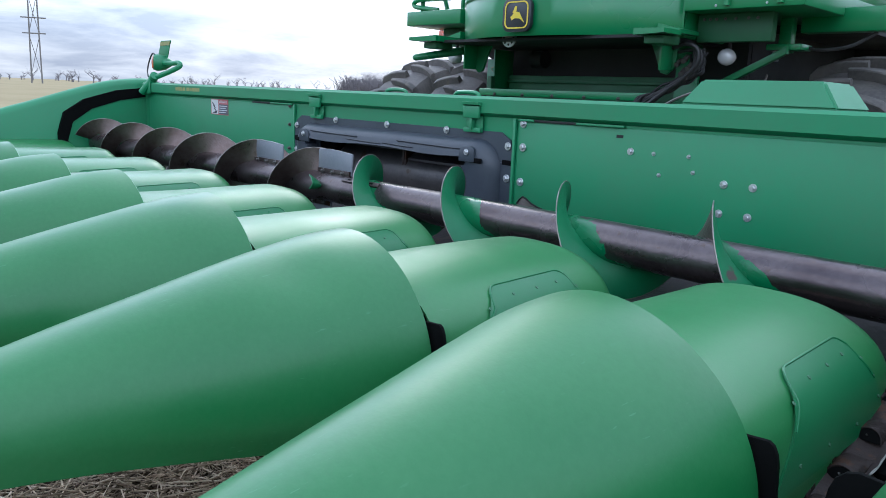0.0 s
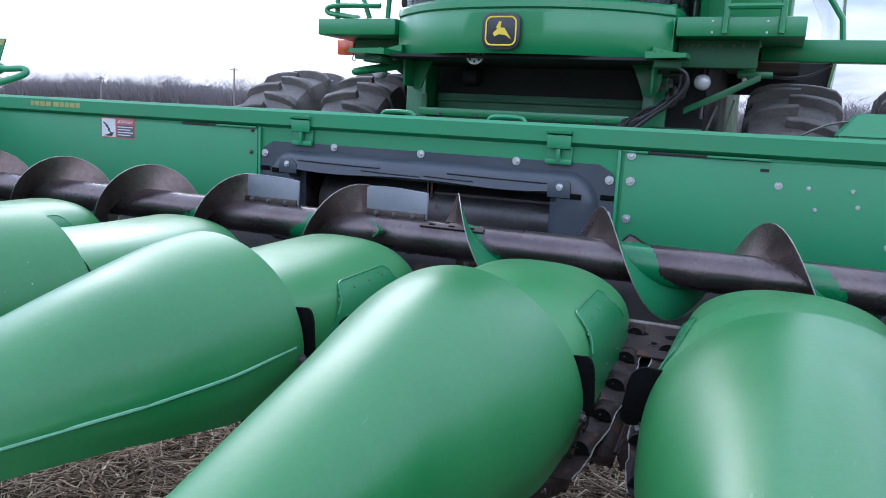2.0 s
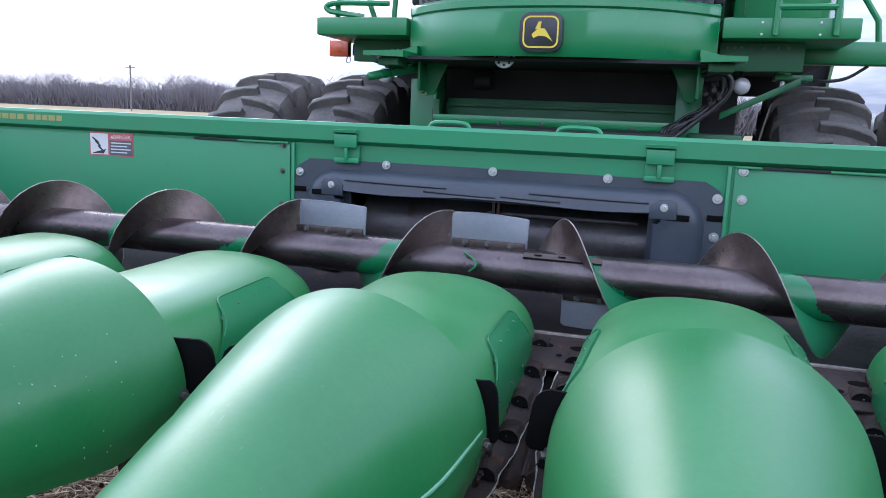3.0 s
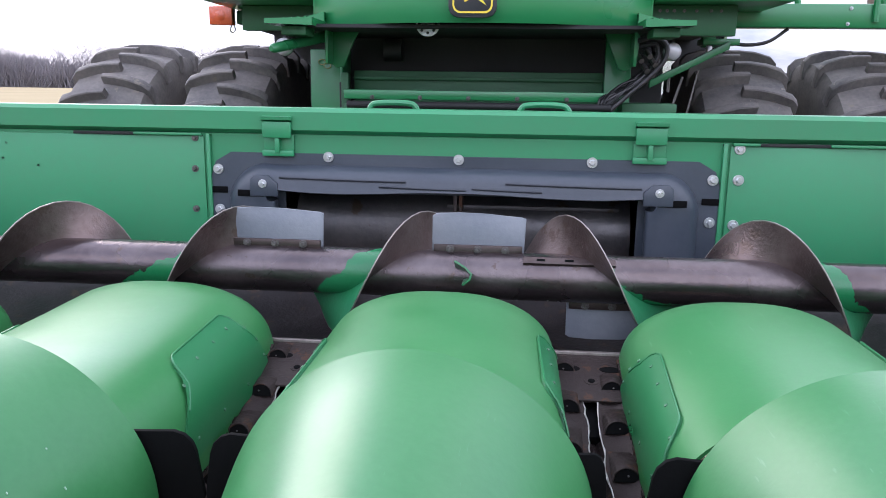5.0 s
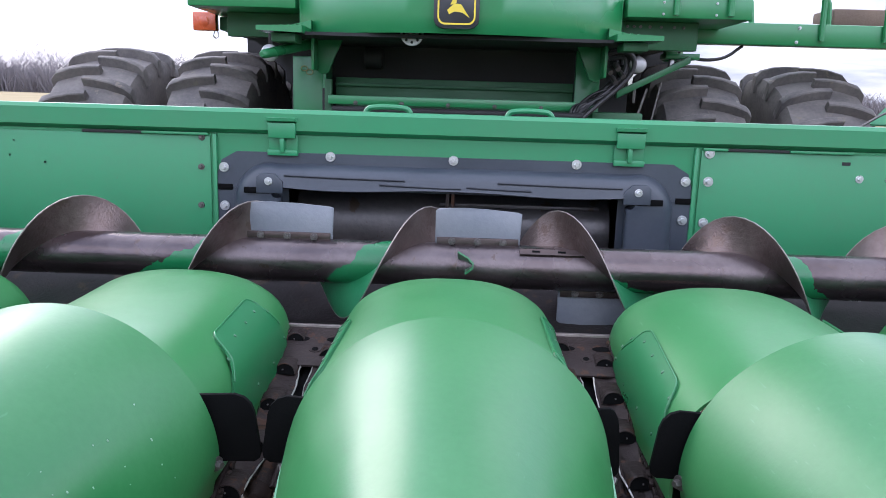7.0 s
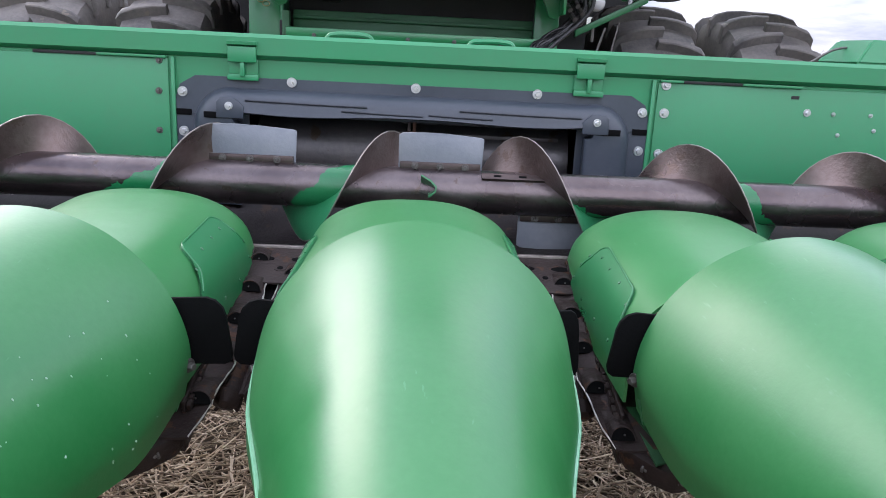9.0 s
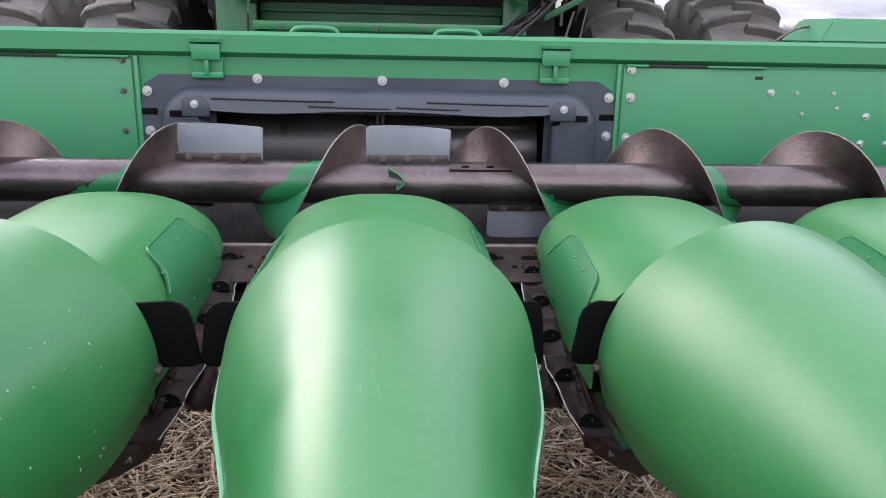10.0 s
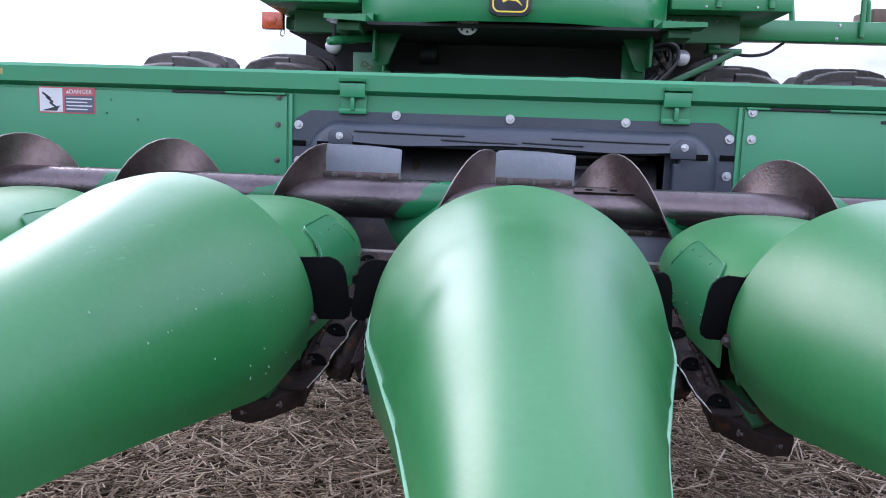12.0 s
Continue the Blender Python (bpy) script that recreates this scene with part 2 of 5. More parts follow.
M_RED = material("red_decal", (0.40, 0.075, 0.085), (0.44, 0.15, 0.15), 0.4, 0, 20, 100, 0.6, 0.0)
M_WHITE = material("white_decal", (0.62, 0.63, 0.64), (0.48, 0.49, 0.48), 0.4, 0, 20, 100, 0.5, 0.0)
M_CHIP = material("pale_bare_chip", (0.30, 0.42, 0.33), (0.2, 0.33, 0.24), 0.5, 0, 20, 100, 0.6, 0.0)
M_INK = material("dark_print", (0.02, 0.022, 0.028), (0.04, 0.04, 0.045), 0.4, 0, 20, 100, 0.5, 0.0)
M_FADED = material("faded_dark_print", (0.07, 0.075, 0.10), (0.12, 0.12, 0.14), 0.5, 0, 20, 100, 0.8, 0.0)
M_GOLD = material("faded_gold_decal", (0.34, 0.30, 0.10), (0.22, 0.26, 0.10), 0.4, 0, 30, 100, 0.9, 0.0)
M_RIM = material("pale_worn_rim", (0.17, 0.38, 0.24), (0.09, 0.27, 0.14), 0.45, 0, 20, 100, 0.7, 0.0)
M_YELLOW = material("yellow_decal", (0.72, 0.55, 0.03), (0.6, 0.46, 0.06), 0.35, 0, 20, 100, 0.5, 0.0)
M_LAMP = material("frosted_lamp", (0.52, 0.52, 0.54), (0.42, 0.42, 0.44), 0.2, 0.1, 20, 100, 0.5, 0.0, coat=0.6)
M_PANEL = material("pale_side_panel", (0.13, 0.25, 0.11), (0.20, 0.30, 0.16), 0.12, 0, 1.2, 30, 0.6, 0.0, coat=0.5)
M_SOIL = material("dark_soil", (0.040, 0.030, 0.022), (0.085, 0.065, 0.045), 0.95, 0, 2.0, 25, 1.0, 0.09, 30, 0.04,
                  third=(0.16, 0.125, 0.085), third_at=0.57, third_scale=14, spec=0.1)
M_FIELD = material("stubble_field", (0.25, 0.205, 0.115), (0.33, 0.275, 0.165), 0.95, 0, 0.05, 1.2, 1.0, 0.0, 30, 0.03, spec=0.05)
# bark colour paled and greyed to stand for haze over the distance
M_BARK = material("hazed_winter_wood", (0.165, 0.152, 0.160), (0.215, 0.20, 0.205), 0.9, 0, 0.3, 4, 1.0, 0.0, spec=0.1)
M_RUST = material("rust_red_steel", (0.12, 0.045, 0.03), (0.07, 0.035, 0.028), 0.65, 0.3, 9, 60, 1.0, 0.05, 70)
M_PLANK = material("weathered_plank", (0.13, 0.085, 0.062), (0.20, 0.14, 0.105), 0.7, 0, 6, 60, 1.0, 0.05, 70)
M_PYLON = material("weathered_pole", (0.16, 0.15, 0.145), (0.22, 0.21, 0.2), 0.8, 0, 1, 8, 0.7, 0.0)


def straw_material():
    m = bpy.data.materials.new("dry_straw")
    m.use_nodes = True
    nt = m.node_tree
    b = nt.nodes["Principled BSDF"]
    geo, ramp = nt.nodes.new("ShaderNodeNewGeometry"), nt.nodes.new("ShaderNodeValToRGB")
    ramp.color_ramp.elements[0].color, ramp.color_ramp.elements[1].color = (0.11, 0.078, 0.052, 1), (0.82, 0.70, 0.54, 1)
    mid = ramp.color_ramp.elements.new(0.55)
    mid.color = (0.42, 0.32, 0.215, 1)
    nt.links.new(geo.outputs["Random Per Island"], ramp.inputs[0])
    nt.links.new(ramp.outputs[0], b.inputs["Base Color"])
    b.inputs["Roughness"].default_value = 0.75
    b.inputs["Specular IOR Level"].default_value = 0.25
    return m


M_STRAW = straw_material()


def glass_material():
    m = bpy.data.materials.new("dark_cab_glass")
    m.use_nodes = True
    b = m.node_tree.nodes["Principled BSDF"]
    b.inputs["Base Color"].default_value = (0.10, 0.11, 0.12, 1)
    b.inputs["Roughness"].default_value = 0.06
    b.inputs["Transmission Weight"].default_value = 0.6
    b.inputs["IOR"].default_value = 1.45
    return m


M_GLASS = glass_material()


# ---------------------------------------------------------------- mesh helpers
def empty(name, label, category, group="", kind="", at=(0, 0, 0)):
    ob = new(name)
    ob.location = at
    ob.empty_display_size = 0.1
    return tagged(ob, label, category, group, kind)


def mesh_of(name, bm, mat, smooth=40):
    me = bpy.data.meshes.new(name)
    bmesh.ops.recalc_face_normals(bm, faces=bm.faces[:])
    limit = radians(smooth)
    for f in bm.faces:
        f.smooth = True
    for e in bm.edges:
        e.smooth = len(e.link_faces) == 2 and e.calc_face_angle(0) < limit
    bm.to_mesh(me)
    bm.free()
    me.materials.append(mat)
    return me


def part(name, bm, mat, parent=None, label="", smooth=40):
    ob = new(name, mesh_of(name, bm, mat, smooth))
    if parent:
        ob.parent = parent
    if label:
        ob["label"] = label
    return ob


def shared(name, me, parent, m, label=""):
    """One more object on a mesh that is already there."""
    ob = new(name, me)
    ob.parent = parent
    ob.matrix_basis = m
    if label:
        ob["label"] = label
    return ob


def box(x0, x1, y0, y1, z0, z1, bevel=0.004, bm=None, segs=2):
    own = bm is None
    b = bmesh.new()
    bmesh.ops.create_cube(b, size=1.0)
    for v in b.verts:
        v.co = Vector((x0 + (v.co.x + 0.5) * (x1 - x0), y0 + (v.co.y + 0.5) * (y1 - y0), z0 + (v.co.z + 0.5) * (z1 - z0)))
    if bevel:
        lim = min(x1 - x0, y1 - y0, z1 - z0) * 0.45
        bmesh.ops.bevel(b, geom=b.edges[:], offset=min(bevel, lim), segments=segs, affect="EDGES", profile=0.5)
    if own:
        return b
    merge(bm, b)
    return bm


def merge(bm, other):
    me = bpy.data.meshes.new("tmp")
    other.to_mesh(me)
    other.free()
    bm.from_mesh(me)
    bpy.data.meshes.remove(me)
    return bm


def moved(bm, m):
    bmesh.ops.transform(bm, matrix=m, verts=bm.verts[:])
    return bm


def loft(rings, closed=True, caps=True, loop=False, bm=None):
    """Skin over rings of equal numbers of points; closed: each ring is a loop; loop: the last ring joins the first."""
    bm = bm or bmesh.new()
    vs = [[bm.verts.new(p) for p in r] for r in rings]
    n = len(vs[0])
    pairs = list(zip(vs, vs[1:])) + ([(vs[-1], vs[0])] if loop else [])
    for a, b in pairs:
        for k in range(n if closed else n - 1):
            j = (k + 1) % n
            bm.faces.new((a[k], a[j], b[j], b[k]))
    if caps and closed and not loop:
        bm.faces.new(vs[0][::-1])
        bm.faces.new(vs[-1])
    return bm


def sheet(rings, thick):
    """An open skin with thickness."""
    bm = loft(rings, closed=False, caps=False)
    bmesh.ops.recalc_face_normals(bm, faces=bm.faces[:])
    bmesh.ops.solidify(bm, geom=bm.faces[:], thickness=thick)
    return bm


def smooth_line(points, per=6):
    """A Catmull-Rom line through the points."""
    p = [Vector(q) for q in points]
    p = [p[0] * 2 - p[1]] + p + [p[-1] * 2 - p[-2]]
    out = []
    for a, b, c, d in zip(p, p[1:], p[2:], p[3:]):
        for k in range(per):
            t = k / per
            out.append(0.5 * (2 * b + (c - a) * t + (2 * a - 5 * b + 4 * c - d) * t * t + (3 * b - a - 3 * c + d) * t ** 3))
    return out + [p[-2]]


def pipe(points, r, seg=8, bm=None, caps=True):
    pts = [Vector(p) for p in points]
    rings, side = [], None
    for i, p in enumerate(pts):
        d = (pts[min(i + 1, len(pts) - 1)] - pts[max(i - 1, 0)]).normalized()
        if side is None:
            side = d.orthogonal().normalized()
        side = (side - d * side.dot(d)).normalized()
        other = d.cross(side)
        rr = r[i] if isinstance(r, (list, tuple)) else r
        rings.append([p + (side * math.cos(a) + other * math.sin(a)) * rr for a in (2 * math.pi * k / seg for k in range(seg))])
    return loft(rings, bm=bm, caps=caps)


def prism(outline, axis, a, b, bevel=0.0, segs=2):
    """A flat outline pushed from a to b along an axis. The outline is given in the two other axes, in order."""
    def place(u, v, w):
        return {"x": (w, u, v), "y": (u, w, v), "z": (u, v, w)}[axis]
    bm = bmesh.new()
    lo = [bm.verts.new(place(u, v, a)) for u, v in outline]
    hi = [bm.verts.new(place(u, v, b)) for u, v in outline]
    n = len(lo)
    f0, f1 = bm.faces.new(lo), bm.faces.new(hi)
    for k in range(n):
        bm.faces.new((lo[k], lo[(k + 1) % n], hi[(k + 1) % n], hi[k]))
    if bevel:
        edges = list(f0.edges) + list(f1.edges)
        bmesh.ops.bevel(bm, geom=edges, offset=bevel, segments=segs, affect="EDGES", profile=0.5)
    return bm


def rounded(x0, x1, z0, z1, r, n=5):
    out = []
    for cx, cz, a0 in ((x1 - r, z1 - r, 0), (x0 + r, z1 - r, 90), (x0 + r, z0 + r, 180), (x1 - r, z0 + r, 270)):
        out += [(cx + r * math.cos(radians(a0 + 90 * k / n)), cz + r * math.sin(radians(a0 + 90 * k / n))) for k in range(n + 1)]
    return out


def lathe(profile, seg=32, axis="x"):
    """Profile of (along, radius) turned round an axis."""
    rings = []
    for s, r in profile:
        ring = []
        for k in range(seg):
            a = 2 * math.pi * k / seg
            c, d = r * math.cos(a), r * math.sin(a)
            ring.append({"x": (s, c, d), "y": (c, s, d), "z": (c, d, s)}[axis])
        rings.append(ring)
    return loft(rings)


def bolt_mesh(name, r, mat, washer=True):
    """A hexagon bolt on its washer; it looks along -y."""
    bm = bmesh.new()
    if washer:
        merge(bm, lathe([(0.002, r), (-0.002, r), (-0.0035, r * 0.93)], 18, "y"))
    merge(bm, lathe([(0, r * 0.56), (-0.011, r * 0.56), (-0.013, r * 0.45)], 6, "y"))
    return mesh_of(name, bm, mat, 30)


BOLT = bolt_mesh("bolt", 0.018, M_BOLT)
SMALL_BOLT = bolt_mesh("small_bolt", 0.010, M_BOLT)
DULL_BOLT = bolt_mesh("dull_bolt", 0.012, M_DARKBOLT)
RIVET = mesh_of("rivet", lathe([(0.0, 0.0048), (-0.0015, 0.0046), (-0.0024, 0.0030), (-0.0016, 0.001)], 10, "z"), M_RIVET)


# ---------------------------------------------------------------- ground and distance
ROW = 0.762


def build_ground():
    n = 90
    bm = bmesh.new()
    # dense squares near the machine, growing towards the horizon
    line = [math.copysign(abs(k / n) ** 3.2 * 3000 + abs(k / n) * 9, k) for k in range(-n, n + 1)]
    grid = []
    for y in line:
        row = []
        for x in line:
            near = math.exp(-(x * x + y * y) / 400)
            z = near * (0.035 * noise.noise((x * 1.7, y * 1.7, 0)) + 0.02 * noise.noise((x * 5, y * 5, 3))) - 0.01
            row.append(bm.verts.new((x, y, z)))
        grid.append(row)
    for a, b in zip(grid, grid[1:]):
        for k in range(len(a) - 1):
            bm.faces.new((a[k], a[k + 1], b[k + 1], b[k]))
    g = part("ground", bm, M_SOIL)
    tagged(g, "dark soil field covered with chopped stalks, running to the horizon", "ground", kind="structure")
    g.data.materials.append(M_FIELD)
    for f in g.data.polygons:
        c = f.center
        if c.y > 9 or c.x < -9 or c.x > 11 or c.y < -14:
            f.material_index = 1


def straw_mesh(name, count, area, seed, length=(0.05, 0.30), rad=(0.0012, 0.0042), lift=0.07):
    rng = np.random.default_rng(seed)
    x0, x1, y0, y1 = area
    away = np.abs(rng.normal(0, 1.1, (count, 2))) * rng.choice([-1, 1], (count, 2)) * (rng.random((count, 2)) < 0.45)
    c = np.stack([rng.uniform(x0, x1, count) + away[:, 0], rng.uniform(y0, y1, count) + away[:, 1], rng.uniform(0.0, 1.0, count) ** 2 * lift], 1)
    az, el = rng.uniform(0, 2 * np.pi, count), rng.normal(0, 0.22, count)
    ln, r = rng.uniform(*length, count) ** 1.0, rng.uniform(*rad, count)
    d = np.stack([np.cos(az) * np.cos(el), np.sin(az) * np.cos(el), np.sin(el)], 1)
    s = np.stack([-np.sin(az), np.cos(az), np.zeros(count)], 1)
    u = np.cross(d, s)
    bend = rng.normal(0, 0.05, count)[:, None] * s * ln[:, None]
    verts = []
    for k, t in enumerate((-0.5, 0.0, 0.5)):
        mid = c + d * (t * ln)[:, None] + (bend if k == 1 else 0)
        for a in (0.5, 2.6, 4.7):
            verts.append(mid + (s * np.cos(a) + u * np.sin(a)) * r[:, None])
    v = np.stack(verts, 1)                           # count x 9 x 3
    f = []
    for k in range(2):
        for j in range(3):
            a, b = 3 * k + j, 3 * k + (j + 1) % 3
            f.append((a, b, b + 3, a + 3))
    faces = (np.arange(count)[:, None, None] * 9 + np.array(f)[None]).reshape(-1, 4)
    me = bpy.data.meshes.new(name)
    me.from_pydata(v.reshape(-1, 3).tolist(), [], faces.tolist())
    me.materials.append(M_STRAW)
    return me


def build_straw():
    ob = new("straw", straw_mesh("straw", 92000, (-4.2, 4.6, -3.6, 1.6), 3, (0.03, 0.21)))
    tagged(ob, "loose dry chopped corn stalks and straw littering the soil", "straw", kind="stuff")
    ob = new("straw", straw_mesh("straw_far", 30000, (-11, 9, -8, 9), 5, (0.1, 0.4), (0.002, 0.006)))
    tagged(ob, "scattered dry stalks on the field further off", "straw", kind="stuff")


def twig_arrays(rng, base, height, spread, count, thick):
    """Three-sided twigs of one leafless tree: a trunk and limbs that fan out of it."""
    segs = [(base, base + np.array([0, 0, height * 0.45]), thick, thick * 0.6)]
    tips = [(base + np.array([0, 0, height * h]), thick * 0.5) for h in (0.2, 0.3, 0.45)]
    for _ in range(count):
        p, r = tips[rng.integers(len(tips))]
        a = rng.uniform(0, 2 * np.pi)
        d = np.array([math.cos(a) * spread, math.sin(a) * spread, rng.uniform(0.3, 1.2)])
        q = p + d * height * rng.uniform(0.12, 0.34)
        if q[2] < height * rng.uniform(0.9, 1.02):
            segs.append((p, q, r, r * 0.45))
            tips.append((q, max(r * 0.55, 0.034)))
    return segs


def build_woods():
    rng = np.random.default_rng(11)
    verts, faces = [], []

    def add_segment(p, q, r0, r1):
        d = (q - p) / max(np.linalg.norm(q - p), 1e-6)
        s = np.cross(d, (0.3, 0.5, 0.81))
        s /= max(np.linalg.norm(s), 1e-6)
        u = np.cross(d, s)
        k = len(verts)
        for c, r in ((p, r0), (q, r1)):
            for a in (0, 2.1, 4.2):
                verts.append(c + (s * math.cos(a) + u * math.sin(a)) * r)
        for j in range(3):
            faces.append((k + j, k + (j + 1) % 3, k + 3 + (j + 1) % 3, k + 3 + j))

    # the near wood stands beyond the machine; a low line closes the horizon elsewhere
    for k in range(520):
        x = rng.uniform(-330, 330)
        y = 205 + rng.uniform(0, 30) + abs(x + 60) * 0.12
        h = rng.uniform(9.5, 14.8) * (1.0 if x < 20 else 0.55)
        for s in twig_arrays(rng, np.array([x, y, 0]), h, 0.75, 95, 0.17):
            add_segment(*s)
    # scrub at the foot of the wood
    for k in range(38000):
        x = rng.uniform(-330, 330)
        y = 204 + rng.uniform(0, 26) + abs(x + 60) * 0.12
        h = rng.uniform(0.35, 1.0) * (1.0 if x < 20 else 0.5) * (8.2 + 1.3 * math.sin(x * 0.11) + 0.9 * math.sin(x * 0.37 + 1))
        a = rng.normal(0, 0.42, 2)
        add_segment(np.array([x, y, 0]), np.array([x + a[0] * h, y + a[1] * h, h]), 0.15, 0.09)
    for k in range(220):
        a = radians(rng.uniform(48, 115))
        far = rng.uniform(600, 900)
        h = rng.uniform(4, 13)
        for s in twig_arrays(rng, np.array([-math.sin(a) * far, math.cos(a) * far, 0]), h, 0.9, 26, 0.5):
            add_segment(*s)
    for k in range(260):
        a = radians(rng.uniform(-100, -58))
        far = rng.uniform(300, 420)
        h = rng.uniform(5, 11)
        for s in twig_arrays(rng, np.array([-math.sin(a) * far, math.cos(a) * far, 0]), h, 0.9, 26, 0.3):
            add_segment(*s)
    me = bpy.data.meshes.new("woods")
    me.from_pydata([tuple(v) for v in verts], [], faces)
    me.materials.append(M_BARK)
    tagged(new("woods", me), "bare grey-brown winter trees along the far field edge", "trees", kind="stuff")


def build_pylon(at, h):
    py = empty("power_pylon", "grey two-legged power pylon far off in the field", "pylon", at=at)
    for s in (-1, 1):
        part("leg", pipe([(s * h * 0.055, 0, 0), (s * h * 0.045, 0, h)], h * 0.009, 6), M_PYLON, py)
    for z, w in ((0.97, 0.11), (0.72, 0.13), (0.55, 0.12), (0.99, 0.05)):
        part("cross_arm", pipe([(-h * w, 0, h * z), (h * w, 0, h * z)], h * 0.007, 6), M_PYLON, py)
    for z0, z1 in ((0.1, 0.5), (0.55, 0.97)):
        for s in (-1, 1):
            part("brace", pipe([(-s * h * 0.052, 0, h * z0), (s * h * 0.047, 0, h * z1)], h * 0.0035, 5), M_PYLON, py)
    py.rotation_euler.z = radians(60)


def build_pole(at, h):
    p = empty("utility_pole", "plain wooden utility pole with a short cross arm before the wood", "pole", "poles along the wood", at=at)
    part("post", pipe([(0, 0, 0), (0, 0, h)], 0.2, 7), M_PYLON, p)
    part("cross_arm", pipe([(-1.3, 0, h - 0.5), (1.3, 0, h - 0.5)], 0.12, 6), M_PYLON, p)


build_ground()
build_straw()
build_woods()
build_pylon((-285, 80, 0), 30)
build_pole((-125, 152, 0), 10.8)
build_pole((-147, 131, 0), 6.8)


# ---------------------------------------------------------------- corn head: frame, back sheet, feeder opening
HALF = 3.03
head = empty("header_frame", "green steel back frame of a corn head with bolted panels", "corn head")


def build_back():
    # sheet with the feeder opening cut through it
    x_open, z_open0, z_open1 = 0.62, 1.06, 1.37
    for x0, x1, z0, z1 in ((-HALF, -x_open, 0.98, 1.556), (x_open, HALF, 0.98, 1.556), (-x_open, x_open, z_open1, 1.556)):
        part("back_sheet", box(x0, x1, 0.0, 0.012, z0, z1, 0.0), M_GREEN, head)
    rail = prism([(-0.012, 1.562), (-0.026, 1.572), (-0.026, 1.632), (-0.014, 1.645), (0.105, 1.645), (0.115, 1.635), (0.115, 1.566), (0.1, 1.556), (0, 1.556)],
                 "x", -HALF, HALF)
    part("top_rail", rail, M_GREEN, head)
    # raised edge strips beside the opening, and the panels bolted on either side
    for s in (-1, 1):
        part("edge_strip", box(s * 0.868 - 0.007, s * 0.868 + 0.007, -0.016, -0.0005, 1.02, 1.553, 0.003), M_GREEN, head)
    part("side_panel", box(-2.95, -0.886, -0.006, -0.0006, 1.02, 1.545, 0.002), M_GREEN, head)
    part("side_panel", box(0.886, 2.95, -0.006, -0.0006, 1.02, 1.545, 0.002), M_GREEN, head)
    for x0, x1 in ((-1.355, -1.134), (0.976, 1.195)):
        part("slot", box(x0, x1, -0.012, -0.0062, 1.545, 1.5555, 0.001), M_BLACK, head)
    for x0, x1 in ((-1.134, -0.89), (0.89, 0.976), (1.195, 1.42)):
        part("folded_lip", box(x0, x1, -0.018, -0.004, 1.546, 1.556, 0.003), M_GREEN, head)
    for s in (-1, 1):                                   # hinge latches hooked over the rail
        x = -0.617 if s < 0 else 0.626
        part("latch", prism([(-0.028, 1.600), (-0.05, 1.606), (-0.052, 1.617), (-0.027, 1.618), (-0.0265, 1.60)], "x", x - 0.052, x + 0.052), M_GREEN, head)
        part("latch_plate", box(x - 0.05, x + 0.05, -0.042, -0.0275, 1.545, 1.6, 0.004), M_GREEN, head)
        part("latch_rib", box(x - 0.008, x + 0.008, -0.04, -0.012, 1.495, 1.545, 0.003), M_GREEN, head)
        part("latch_foot", box(x - 0.055, x + 0.055, -0.030, -0.013, 1.482, 1.503, 0.003), M_GREEN, head)
        part("latch_back", box(x - 0.052, x + 0.052, -0.0125, -0.0095, 1.484, 1.555, 0.001), M_GREEN, head)
    for x, z in ((0.914, 1.536), (0.918, 1.435), (0.914, 1.285)):
        shared("bolt", BOLT, head, pose(x, -0.008, z))
    for x, z in ((-0.916, 1.538), (-0.921, 1.431), (-0.925, 1.29)):
        shared("bolt", DULL_BOLT, head, pose(x, -0.007, z))
    for x, z in ((1.553, 1.460), (1.695, 1.461), (1.717, 1.406), (1.582, 1.384)):
        shared("bolt", SMALL_BOLT, head, pose(x, -0.007, z) @ Matrix.Diagonal((0.8, 0.8, 0.8, 1)))
    for x, z in ((1.453, 1.461), (1.837, 1.377), (1.941, 1.377), (1.83, 1.274), (1.934, 1.274)):
        shared("bolt", BOLT, head, pose(x, -0.007, z, 0, 0, 0) @ Matrix.Diagonal((0.8, 0.8, 0.8, 1)))
    for x, z in ((-1.612, 1.508), (-1.63, 1.453), (-1.50, 1.43), (-2.45, 1.40)):
        shared("rivet", RIVET, head, pose(x, -0.006, z, 90))
    worn = [(0.900, 1.10), (0.905, 1.19), (0.922, 1.212), (0.938, 1.224), (0.957, 1.217), (0.985, 1.200), (1.02, 1.189), (1.085, 1.174), (1.14, 1.150), (1.16, 1.10)]
    part("worn_patch", prism(worn, "y", -0.0105, -0.0062, 0.001), M_WORN, head, "bare rubbed steel patch with a curled edge")
    part("curled_edge", pipe([(x, -0.012, z) for x, z in worn[1:-1]], 0.004, 6), M_TROUGH, head)
    part("notch", box(1.385, 1.415, -0.0075, -0.0063, 1.508, 1.520, 0.0), M_BLACK, head)
    # trough floor under the auger, curving up to the back sheet
    pts = [(0.0, 1.16), (-0.02, 1.09), (-0.10, 1.01), (-0.25, 0.962), (-0.42, 0.955), (-0.54, 0.985), (-0.60, 1.02)]
    fine = [(p.y, p.z) for p in smooth_line([(0, a, b) for a, b in pts], 4)]
    part("trough_floor", sheet([[(x, a, b) for a, b in fine] for x in (-HALF, -1, 1, HALF)], 0.006), M_TROUGH, head)
    part("trough_lip", box(-HALF, HALF, -0.612, -0.598, 1.0, 1.034, 0.003), M_WORN, head, "bright worn steel lip")
